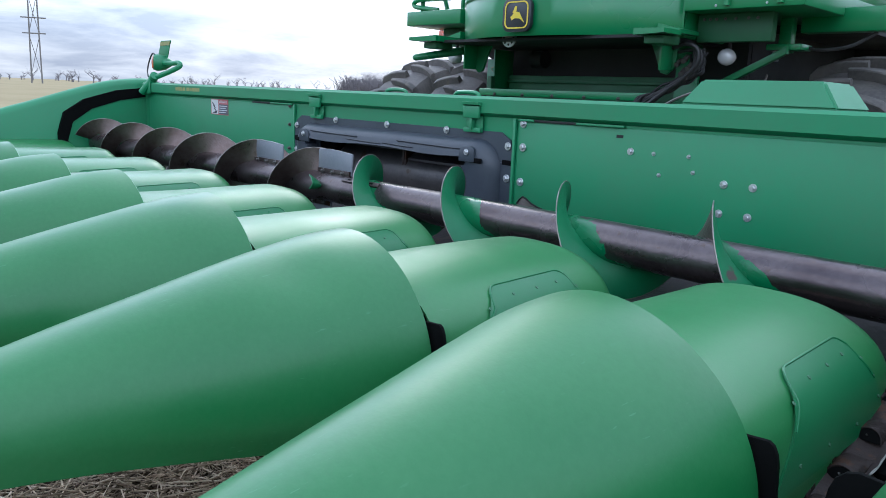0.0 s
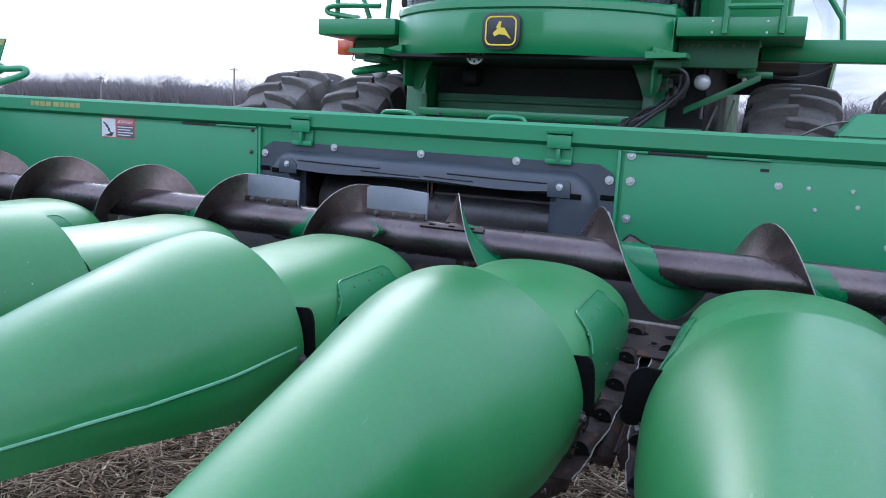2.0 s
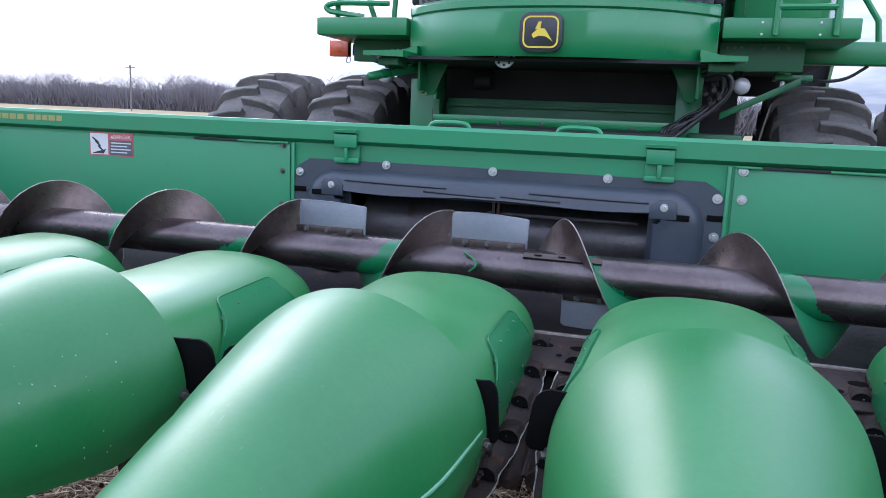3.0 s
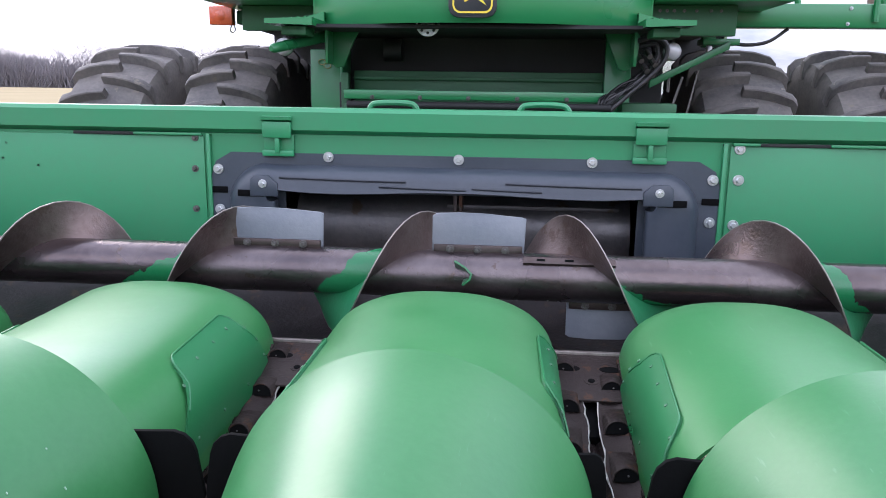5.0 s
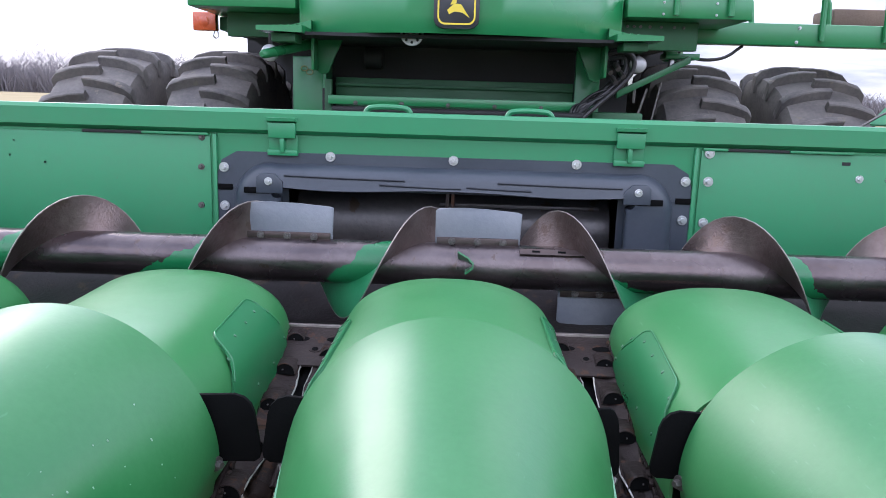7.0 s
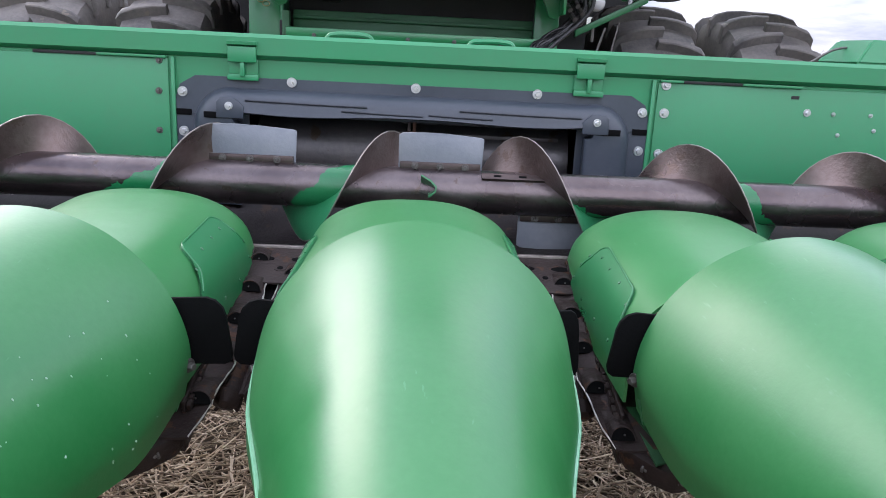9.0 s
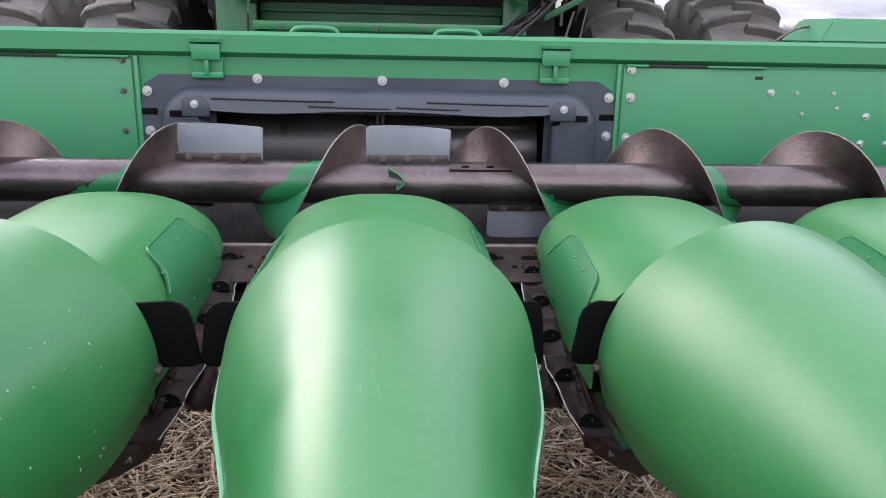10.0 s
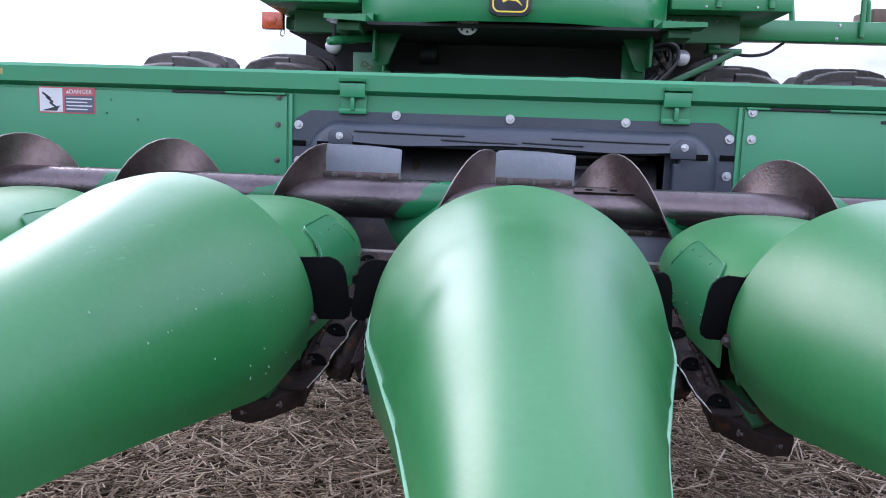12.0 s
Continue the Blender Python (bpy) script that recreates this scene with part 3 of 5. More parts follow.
    # raised box on the rail
    bm = loft([[(1.62, 0.02, 1.6455), (2.17, 0.02, 1.6455), (2.17, 0.32, 1.6455), (1.62, 0.32, 1.6455)],
               [(1.685, 0.05, 1.735), (2.105, 0.05, 1.735), (2.105, 0.30, 1.735), (1.685, 0.30, 1.735)]])
    bmesh.ops.bevel(bm, geom=bm.edges[:], offset=0.008, segments=2, affect="EDGES")
    part("rail_box", bm, M_GREEN, head, "sloping green sheet-metal box on the rail")
    for x in (-0.267, 0.29):                             # lifting loops behind the rail
        loop = smooth_line([(x - 0.105, 0.27, 1.58), (x - 0.085, 0.27, 1.645), (x - 0.05, 0.27, 1.66), (x + 0.05, 0.27, 1.66), (x + 0.085, 0.27, 1.645), (x + 0.105, 0.27, 1.58)], 5)
        part("lifting_loop", pipe(loop, 0.011, 8), M_GREEN, head)


def build_liner():
    """Dark poly surround of the feeder opening: flat flange, swollen frame, a sagging top lip."""
    liner = part("feeder_liner", bmesh.new(), M_LINER, head, "dark grey moulded poly surround of the feeder opening")
    top = prism([(-0.862, 1.36), (-0.862, 1.41), (-0.845, 1.46), (-0.79, 1.492), (0.79, 1.492), (0.845, 1.46), (0.862, 1.41), (0.862, 1.36)], "y", -0.009, -0.0005)
    part("flange", top, M_LINER, liner)
    for s in (-1, 1):
        part("flange", box(min(s * 0.60, s * 0.862), max(s * 0.60, s * 0.862), -0.009, -0.0006, 1.04, 1.359, 0.0), M_LINER, liner)
        part("clamp_strip", box(min(s * 0.806, s * 0.862), max(s * 0.806, s * 0.862), -0.013, -0.0095, 1.350, 1.372, 0.001), M_RUBBER_AND_SHADE, liner)
        part("clamp_strip", box(min(s * 0.62, s * 0.745), max(s * 0.62, s * 0.745), -0.083, -0.0765, 1.350, 1.372, 0.002), M_RUBBER_AND_SHADE, liner)
        tab = [(s * 0.605, 1.352), (s * 0.605, 1.395), (s * 0.635, 1.422), (s * 0.685, 1.422), (s * 0.70, 1.41), (s * 0.70, 1.352)]
        part("corner_tab", prism(tab, "y", -0.086, -0.074, 0.003), M_LINER, liner)
        shared("bolt", BOLT, liner, pose(s * 0.655, -0.088, 1.395) @ Matrix.Diagonal((0.8, 0.8, 0.8, 1)))
        for z in (1.433, 1.292):
            shared("bolt", BOLT, liner, pose(s * 0.836, -0.012, z))
    for x in (-0.446, 0.0, 0.443):
        shared("bolt", BOLT, liner, pose(x, -0.012, 1.482))
    # swollen frame: up one side, round the corner, across with a sagging lip, and down the other
    path = []
    for k in range(9):
        path.append((-0.71, 1.04 + (1.335 - 1.04) * k / 8, -1.0, 0.0, 0.088, 0.092))
    for k in range(1, 9):
        a = math.pi / 2 * k / 9
        path.append((-0.71 + 0.075 * (1 - math.cos(a)), 1.335 + 0.075 * math.sin(a), -math.cos(a), math.sin(a), 0.088 - 0.045 * k / 9, 0.092 - 0.058 * k / 9))
    for k in range(41):
        x = -0.635 + 1.27 * k / 40
        dip = 0.010 * math.cos(x * 7) - 0.012 * (1 - abs(x) / 0.635)
        path.append((x, 1.41, 0.0, 1.0, 0.043, 0.034 - dip))
    full = path + [(-x, z, -nx, nz, o, i) for x, z, nx, nz, o, i in path[:17][::-1]]
    rings = []
    for x, z, nx, nz, o, i in full:
        ring = []
        for d, h in ((o, 0.0), (o * 0.92, -0.020), (o * 0.70, -0.045), (o * 0.35, -0.060), (0.0, -0.066), (-i * 0.55, -0.070), (-i * 0.92, -0.074), (-i, -0.068), (-i * 0.98, -0.03), (-i * 0.9, 0.0)):
            ring.append((x + nx * d, h - 0.0092, z + nz * d))
        rings.append(ring)
    part("swollen_frame", loft(rings), M_LINER, liner, smooth=70)
    for x0, x1, z in ((-0.60, -0.17, 1.416), (-0.26, 0.03, 1.393), (0.05, 0.28, 1.393), (0.16, 0.60, 1.412)):
        line = [(x0 + (x1 - x0) * k / 10, -0.0765 if z > 1.4 else -0.0795, z - 0.006 * math.sin(math.pi * k / 10 * 0.5)) for k in range(11)]
        part("pressed_groove", pipe(line, 0.0042, 6), M_GROOVE, liner)


def build_feeder_throat():
    th = empty("feeder_throat", "dark worn feeder drum and slats inside the opening", "feeder")
    for s in (-1, 1):
        part("side_wall", box(s * 0.635 - 0.006, s * 0.635 + 0.006, 0.013, 0.95, 1.0, 1.40, 0.0), M_STEEL, th)
    part("floor_plate", box(-0.63, 0.63, 0.02, 0.95, 0.985, 1.0, 0.0), M_STEEL, th)
    # roof and rear are blackened to stand for the shade deep inside
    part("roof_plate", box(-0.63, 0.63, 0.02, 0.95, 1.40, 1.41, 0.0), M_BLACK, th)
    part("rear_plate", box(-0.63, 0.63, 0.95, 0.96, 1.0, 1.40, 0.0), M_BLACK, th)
    part("drum", moved(lathe([(-0.6, 0.02), (-0.6, 0.165), (0.6, 0.165), (0.6, 0.02)], 28), pose(0, 0.27, 1.20)), M_DRUM, th)
    for z, y in ((1.345, 0.19), (1.30, 0.155)):
        part("slat", box(-0.05, 0.56, y - 0.02, y, z - 0.008, z + 0.008, 0.003), M_DRUM, th)
    for x in (-0.02, 0.0):
        part("chain", box(x - 0.007, x + 0.007, 0.12, 0.2, 1.22, 1.36, 0.003), M_STEEL, th)


build_back()
build_liner()
build_feeder_throat()


def build_decals():
    sign = empty("danger_sign", "red and white warning decal stuck on the green back sheet", "sign")
    y = -0.0075
    part("plate", box(-1.918, -1.678, y, -0.0062, 1.447, 1.552, 0.0), M_RED, sign)
    part("picture_field", box(-1.912, -1.815, y - 0.0008, y - 0.0001, 1.452, 1.547, 0.0), M_WHITE, sign)
    part("text_field", box(-1.806, -1.683, y - 0.0008, y - 0.0001, 1.452, 1.518, 0.0), M_FADED, sign)
    for x0, z0, x1, z1 in ((-1.90, 1.528, -1.865, 1.505), (-1.885, 1.512, -1.855, 1.49), (-1.87, 1.49, -1.84, 1.468)):
        d = Vector((x1 - x0, 0, z1 - z0))
        a = math.atan2(d.z, d.x)
        part("bar", moved(box(-d.length / 2, d.length / 2, -0.0003, 0.0003, -0.004, 0.004, 0.0),
                          Matrix.Translation(((x0 + x1) / 2, y - 0.0012, (z0 + z1) / 2)) @ Matrix.Rotation(-a, 4, "Y")), M_INK, sign)
    part("bar", prism([(-1.905, 1.456), (-1.84, 1.456), (-1.825, 1.478)], "y", y - 0.0016, y - 0.001), M_INK, sign)
    for k in range(4):
        part("print_line", box(-1.799, -1.69 - 0.02 * (k % 2), y - 0.0015, y - 0.0009, 1.504 - 0.014 * k, 1.509 - 0.014 * k, 0.0), M_WHITE, sign)
    word = bpy.data.curves.new("word", "FONT")
    word.body, word.size, word.align_x, word.align_y, word.extrude = "DANGER", 0.024, "CENTER", "CENTER", 0.0003
    ob = new("lettering", word)
    ob.parent = sign
    ob.matrix_basis = pose(-1.738, y - 0.001, 1.534, 90)
    word.materials.append(M_WHITE)
    part("triangle", prism([(-1.800, 1.527), (-1.786, 1.527), (-1.793, 1.540)], "y", y - 0.0012, y - 0.0002), M_WHITE, sign)
    stripe = empty("maker_strip", "yellow lettering strip reduced to plain bars on the green rail", "decal")
    widths = (0.03, 0.045, 0.045, 0.045, 0.05, 0.038, 0.038, 0.045, 0.038)
    x = -2.43
    for k, w in enumerate(widths):
        part("bar", box(x, x + w - 0.008, -0.0275, -0.0262, 1.594, 1.619, 0.0), M_GOLD, stripe)
        x += w + (0.012 if k == 3 else 0)


build_decals()


# ---------------------------------------------------------------- auger
def build_auger():
    yc, zc, r0, r1 = -0.40, 1.183, 0.070, 0.182
    auger = empty("cross_auger", "worn brown steel cross auger with opposed spirals and green traces", "auger", at=(0, yc, zc))
    part("tube", lathe([(-2.99, r0 * 0.5), (-2.99, r0), (-1.5, r0), (0, r0), (1.5, r0), (2.99, r0), (2.99, r0 * 0.5)], 36), M_TUBE, auger)

    def flight(x_top, pitch, sense, t0, t1):
        rings, steps = [], int((t1 - t0) * 30)
        for k in range(steps + 1):
            t = t0 + (t1 - t0) * k / steps
            a = 2 * math.pi * t
            x = x_top + sense * pitch * t
            wear = 1 + 0.010 * noise.noise((t * 3, sense, 0))
            grow = min(1.0, 0.25 + k / 7)
            rr = r0 + (r1 * wear - r0) * grow
            s, c = -math.sin(a), math.cos(a)
            rings.append([(x - 0.004, s * (r0 - 0.004), c * (r0 - 0.004)), (x - 0.003 + sense * 0.006, s * (r0 + rr) / 2, c * (r0 + rr) / 2), (x - 0.0015, s * rr, c * rr),
                          (x + 0.0015, s * rr, c * rr), (x + 0.003 + sense * 0.006, s * (r0 + rr) / 2, c * (r0 + rr) / 2), (x + 0.004, s * (r0 - 0.004), c * (r0 - 0.004))])
        return loft(rings)

    for x_top, pitch, sense, t0, t1 in ((-0.078, 0.553, -1, -0.33, 5.2), (0.352, 0.55, 1, -0.42, 4.75)):
        spiral = part("spiral", flight(x_top, pitch, sense, t0, t1), M_FLIGHT, auger, smooth=50)
        spiral.data.materials.append(M_PAINTED)         # the face away from the middle keeps its paint
        for f in spiral.data.polygons:
            if f.normal.x * sense > 0.25 and f.area > 0.0008:
                f.material_index = 1

    def edge_line(x_top, pitch, sense, t0, t1):
        steps = int((t1 - t0) * 30)
        pts = []
        for k in range(7, steps + 1):
            t = t0 + (t1 - t0) * k / steps
            a = 2 * math.pi * t
            rr = r1 * (1 + 0.010 * noise.noise((t * 3, sense, 0)))
            pts.append((x_top + sense * pitch * t, -math.sin(a) * rr, math.cos(a) * rr))
        return pipe(pts, 0.0024, 5)

    part("worn_edge", edge_line(-0.078, 0.553, -1, -0.33, 5.2), M_WORN, auger, "bright worn spiral edge")
    part("worn_edge", edge_line(0.352, 0.55, 1, -0.42, 4.75), M_WORN, auger, "bright worn spiral edge")
    for x0, x1, up in ((-0.655, -0.372, 1), (-0.045, 0.222, 1), (0.352, 0.612, -1), (-0.195, 0.062, -1)):
        lo, hi = (0.058, 0.183) if up > 0 else (-0.183, -0.058)
        far = hi if up > 0 else lo
        drop = 0.014 if up > 0 else -0.014
        face = [(x0, -far + hi + lo), (x1, -far + hi + lo), (x1 + 0.004, far - drop), (x1 - 0.008, far - drop * 0.7), (x0 + 0.6 * (x1 - x0), far - drop * 0.15), (x0 + 0.3 * (x1 - x0), far), (x0 + 0.012, far - drop * 0.2), (x0, far - drop * 0.8)]
        bar = part("paddle", prism(face, "y", 0.0, 0.008, 0.0015), M_FLAPGREY, auger, "grey rubber paddle on a steel strip")
        part("strip", box(x0 + 0.005, x1 - 0.005, -0.010, -0.001, *((0.062, 0.09) if up > 0 else (-0.09, -0.062)), 0.002), M_STEEL, bar)
        for f in (0.2, 0.5, 0.8):
            shared("bolt", DULL_BOLT, bar, pose(x0 + f * (x1 - x0), -0.011, up * 0.078))
    strip = part("strip", moved(box(0.22, 0.48, -0.012, 0.012, 0.066, 0.078, 0.002), Matrix.Rotation(radians(38), 4, "X")), M_STEEL, auger, "bare mounting strip")
    for x in (0.27, 0.35, 0.43):
        part("hole", moved(box(x - 0.012, x + 0.012, -0.004, 0.004, 0.0775, 0.0786, 0.0), Matrix.Rotation(radians(38), 4, "X")), M_RUBBER_AND_SHADE, strip)
    curl = [[(0.03 + 0.05 * math.sin(2.2 * v), -(0.066 + 0.055 * u) * math.sin(1.0 + 0.5 * v), (0.066 + 0.055 * u) * math.cos(1.0 + 0.5 * v)) for u in (0, 0.35, 0.7, 1)] for v in (0, 0.3, 0.6, 0.9, 1.2)]
    part("curled_end", sheet(curl, 0.005), M_PLATE, auger, "curled green-painted spiral end", smooth=60)
    return auger


build_auger()


# ---------------------------------------------------------------- row units
def build_deck(cx, seed):
    """One row unit: two deck plates with a slot, gathering chains with lugs, stalk rolls below."""
    rng = random.Random(seed)
    unit = empty("row_unit", "rusty brown steel row unit with gathering chains", "row unit", "row units of the corn head", at=(cx, -0.62, 1.03))
    tilt = Matrix.Rotation(math.atan(0.25), 4, "X")     # forward is -y and down

    def put(name, bm, mat, par=unit, label="", smooth=40):
        return part(name, moved(bm, tilt), mat, par, label, smooth)

    put("rear_plate", box(-0.112, 0.112, -0.19, 0.015, -0.014, -0.006, 0.002), M_DECK)
    # black block added so that no bright ground shows through the slot
    put("gearbox", box(-0.11, 0.11, -0.29, 0.0, -0.12, -0.035, 0.006), M_RUBBER_AND_SHADE)
    for s in (-1, 1):
        n = 30
        inner, outer = [], []
        for k in range(n + 1):
            y = -0.175 - 0.62 * k / n
            far = max(0.0, (k - 10) / 20)
            inner.append((s * (0.014 + 0.0016 * rng.uniform(-1, 1) + 0.0025 * math.sin(k * 0.9) + 0.048 * far ** 1.6), y))
            outer.append((s * (0.084 + 0.075 * max(0.0, (k - 20) / 10)), y))
        # plate with a rolled trough along its middle
        rings = []
        for p, q in zip(inner, outer):
            row_t, row_b = [], []
            for j in range(7):
                u = j / 6
                x = p[0] + (q[0] - p[0]) * u
                z = -0.012 - 0.008 * math.sin(math.pi * u) + 0.006 * u
                row_t.append((x, p[1], z))
                row_b.append((x, p[1], z - 0.006))
            rings.append(row_t + row_b[::-1])
        put("deck_plate", loft(rings), M_DECK, smooth=50)
        put("plate_edge", pipe([(p[0] + s * 0.0012 * rng.uniform(-1, 1), p[1], -0.0115 + 0.0012 * rng.uniform(-1, 1)) for p in inner], [0.0010 + 0.0018 * rng.random() for _ in inner], 5), M_EDGE, unit, "bright ragged wear edge")
        # guide wall beside the hood, ragged chain against it
        put("chain_guide", box(min(s * 0.090, s * 0.098), max(s * 0.090, s * 0.098), -0.72, 0.0, -0.03, 0.014, 0.002), M_DECK)
        links = bmesh.new()
        for k in range(27):
            y = -0.03 - k * 0.026
            w = 0.005 * rng.uniform(0.1, 1.0)
            box(min(s * (0.083 - w), s * 0.0895), max(s * (0.083 - w), s * 0.0895), y - 0.012, y + 0.010, -0.012, 0.002 + 0.005 * rng.random(), 0.0015, links, 1)
        put("gathering_chain", links, M_DECK)
        # lugs: arched steel scoops, a black face in front painting the shade inside
        for k in range(5):
            y = -0.055 - 0.155 * k - (0.075 if s > 0 else 0.0)
            shift = s * 0.03 * max(0.0, (-y - 0.55) / 0.2)
            x0, x1 = 0.086, 0.022 + 0.008 * rng.random()

            def arch(f, h, inset=0.0):
                pts = []
                for j in range(13):
                    u = j / 12
                    bow = math.sin(math.pi * u) ** 0.45
                    pts.append((shift + s * (x0 - inset + (x1 + inset - x0 + inset) * u), y + f + 0.020 * bow * (f < 0.01), -0.012 + h * bow))
                return pts

            rings = [arch(0.075, 0.001), arch(0.05, 0.008), arch(0.04, 0.016), arch(-0.020, 0.022)]
            lug = put("lug", sheet(rings, 0.003), M_DECK, smooth=60)
            put("hollow", loft([arch(-0.0195, 0.0205, 0.002), arch(-0.016, 0.018, 0.003)], True, True), M_RUBBER_AND_SHADE, lug, "black face standing for the shade under the scoop")
            put("rim", pipe(arch(-0.0205, 0.022), 0.0014, 5), M_DECK, lug)
            shared("bolt", DULL_BOLT, lug, tilt @ pose(shift + s * (x0 + (x1 - x0) * 0.45), y - 0.013, -0.001, 0) @ Matrix.Diagonal((0.2, 0.2, 0.2, 1)))
        # stalk roll under the slot
        roll = lathe([(0.04, 0.012), (0.035, 0.036), (-0.40, 0.036), (-0.42, 0.012)], 10, "y")
        for j in range(5):
            merge(roll, moved(box(-0.004, 0.004, -0.40, 0.03, 0.030, 0.046, 0.0), Matrix.Rotation(2 * math.pi * j / 5, 4, "Y")))
        put("stalk_roll", moved(roll, pose(s * 0.039, -0.20, -0.075)), M_DECK)
        put("frame_rail", box(min(s * 0.085, s * 0.20), max(s * 0.085, s * 0.20), -0.76, 0.0, -0.09, -0.034, 0.006), M_DECK)
        # idler nose with its bolts, and the rubber shoe below it
        nose = [(0.075, -0.70), (0.095, -0.79), (0.14, -0.835), (0.18, -0.86), (0.225, -0.85), (0.225, -0.70)]
        put("idler_nose", prism([(s * u, v) for u, v in nose], "z", -0.075, -0.022, 0.008), M_DECK)
        put("idler", moved(lathe([(-0.02, 0.008), (-0.012, 0.03), (-0.004, 0.034), (0.0, 0.02)], 16, "z"), pose(s * 0.165, -0.79, -0.012)), M_RUST)
        for k in range(3):
            shared("bolt", DULL_BOLT, unit, tilt @ pose(s * (0.125 + 0.034 * k), -0.815 - 0.018 * k, -0.045, 0, 0, s * 40) @ Matrix.Diagonal((0.8, 0.8, 0.8, 1)))
        put("hood_bracket", prism([(s * 0.118, -0.66), (s * 0.155, -0.66), (s * 0.165, -0.83), (s * 0.14, -0.84)], "z", -0.016, -0.010), M_DARKGREEN)
    for x in (-0.045, 0.06):
        put("slot_hole", prism([(x + 0.028 * math.cos(a) * (1.0 if abs(math.cos(a)) < 0.5 else 1.0), -0.058 + 0.013 * math.sin(a)) for a in (2 * math.pi * k / 16 for k in range(16))], "z", -0.0060, -0.0050), M_RUBBER_AND_SHADE)
    hole = lathe([(-0.0055, 0.010), (-0.0045, 0.017), (-0.006, 0.018)], 16, "z")
    put("bolt_hole", moved(hole, pose(0.008, -0.11, 0.0)), M_DECK)
    put("bolt_hole", moved(lathe([(-0.0056, 0.009), (-0.0049, 0.009), (-0.0048, 0.001)], 12, "z"), pose(0.008, -0.11, 0.0005)), M_RUBBER_AND_SHADE)
    return unit


for k in range(8):
    build_deck((k - 3.5) * ROW + 0.009, 20 + k)


# ---------------------------------------------------------------- hoods and snouts
HOOD_W, HOOD_TOP, HOOD_BASE, HOOD_N, HOOD_X, HOOD_SIDE = 0.326, 1.194, 0.915, 2.5, 0.0095, 0.300


def hood_point(phi, grow=0.0, w=HOOD_W, top=HOOD_TOP):
    """A point of the hood's section at the angle phi from upright, pushed out by grow."""
    s, c = math.sin(phi), math.cos(phi)
    x = w * math.copysign(abs(s) ** (2 / HOOD_N), s)
    z = HOOD_BASE + (top - HOOD_BASE) * max(c, 0.0) ** (2 / HOOD_N)
    h = top - HOOD_BASE
    nx = math.copysign((abs(x) / w) ** (HOOD_N - 1) / w, s)
    nz = (max(z - HOOD_BASE, 0) / h) ** (HOOD_N - 1) / h
    ln = math.hypot(nx, nz)
    x, z = x + nx / ln * grow, z + nz / ln * grow
    if abs(x) > 1e-6:                                   # the flanks stand upright
        x = math.copysign((abs(x) ** -14 + (HOOD_SIDE + grow) ** -14) ** (-1 / 14), x)
    return x, z, math.atan2(nx, nz)


def hood_angle(x):
    return math.asin(min(1.0, (abs(x) / HOOD_W)) ** (HOOD_N / 2))


def build_hood(cx, seed):
    hood = empty("row_hood", "smooth green plastic hood with riveted corner plates over a row", "hood", "hoods between the rows", at=(cx + HOOD_X, 0, 0))
    n = 36

    def section(y, w, top):
        pts = []
        for k in range(n + 1):
            x, z, _ = hood_point(-math.pi / 2 + math.pi * k / n, 0.0, w, top)
            pts.append((x, y, z))
        return pts

    rings = [section(y, HOOD_W + 0.003 * math.sin(y * 5 + seed), HOOD_TOP + 0.003 * math.sin(y * 7 + seed)) for y in (-1.35, -1.25, -1.05, -0.85, -0.74, -0.68)]
    for d, f in ((0.030, 0.003), (0.055, 0.010), (0.073, 0.026), (0.082, 0.050), (0.084, 0.09)):
        rings.append(section(-0.68 + d, HOOD_W - f * 0.7, HOOD_TOP - f))
    part("cover", sheet(rings, -0.006), M_HOOD, hood, smooth=60)
    for s in (-1, 1):
        # riveted corner plate lying on the curved side
        edge_x, front_in, front_out = (0.238 if cx == 0 else 0.212, -1.13, -1.26) if s > 0 else (0.237, -1.25, -1.29)
        rear_in, rear_out = (-0.785, -0.68) if s > 0 else (-0.87, -0.72)
        drift = 0.05 if s > 0 else 0.16
        lo, hi = hood_angle(edge_x), radians(84)
        grid, under = [], []
        for j in range(33):
            v = j / 32
            row, below = [], []
            for i in range(10):
                u = i / 9
                end, front = rear_in + (rear_out - rear_in) * u, front_in + (front_out - front_in) * u
                y = front + (end - front) * v
                nick = 0.30 * sum(1 - math.sqrt(1 - max(0.0, 1 - d / 0.13) ** 2) for d in (v, 1 - v))
                start = nick + drift * (1 - v)
                phi = lo + (hi - lo) * (start + (1 - start) * u)
                x, z, _ = hood_point(phi, 0.0125)
                row.append((s * x, y, z))
                x, z, _ = hood_point(phi, 0.0008)
                below.append((s * x, y, z))
            grid.append(row)
            under.append(below)
        part("corner_plate", loft([a + b[::-1] for a, b in zip(grid, under)]), M_PLATE, hood, "riveted corner plate, green darkened partly for flank shading")
        bead = grid[0][:4][::-1] + [row[0] for row in grid[1:]] + grid[-1][1:4]
        part("plate_bead", pipe(bead, 0.0028, 6), M_PLATE, hood)
        for u, v in ((0.34, 0.06), (0.22, 0.3), (0.20, 0.55), (0.18, 0.78), (0.30, 0.94), (0.5, 0.955), (0.74, 0.955), (0.86, 0.7), (0.86, 0.42), (0.86, 0.16)):
            end, front = rear_in + (rear_out - rear_in) * u, front_in + (front_out - front_in) * u
            x, z, a = hood_point(lo + (hi - lo) * u, 0.0125)
            shared("rivet", RIVET, hood, pose(s * x, front + (end - front) * v, z, 0, 180 + s * math.degrees(a), 0))
    return hood


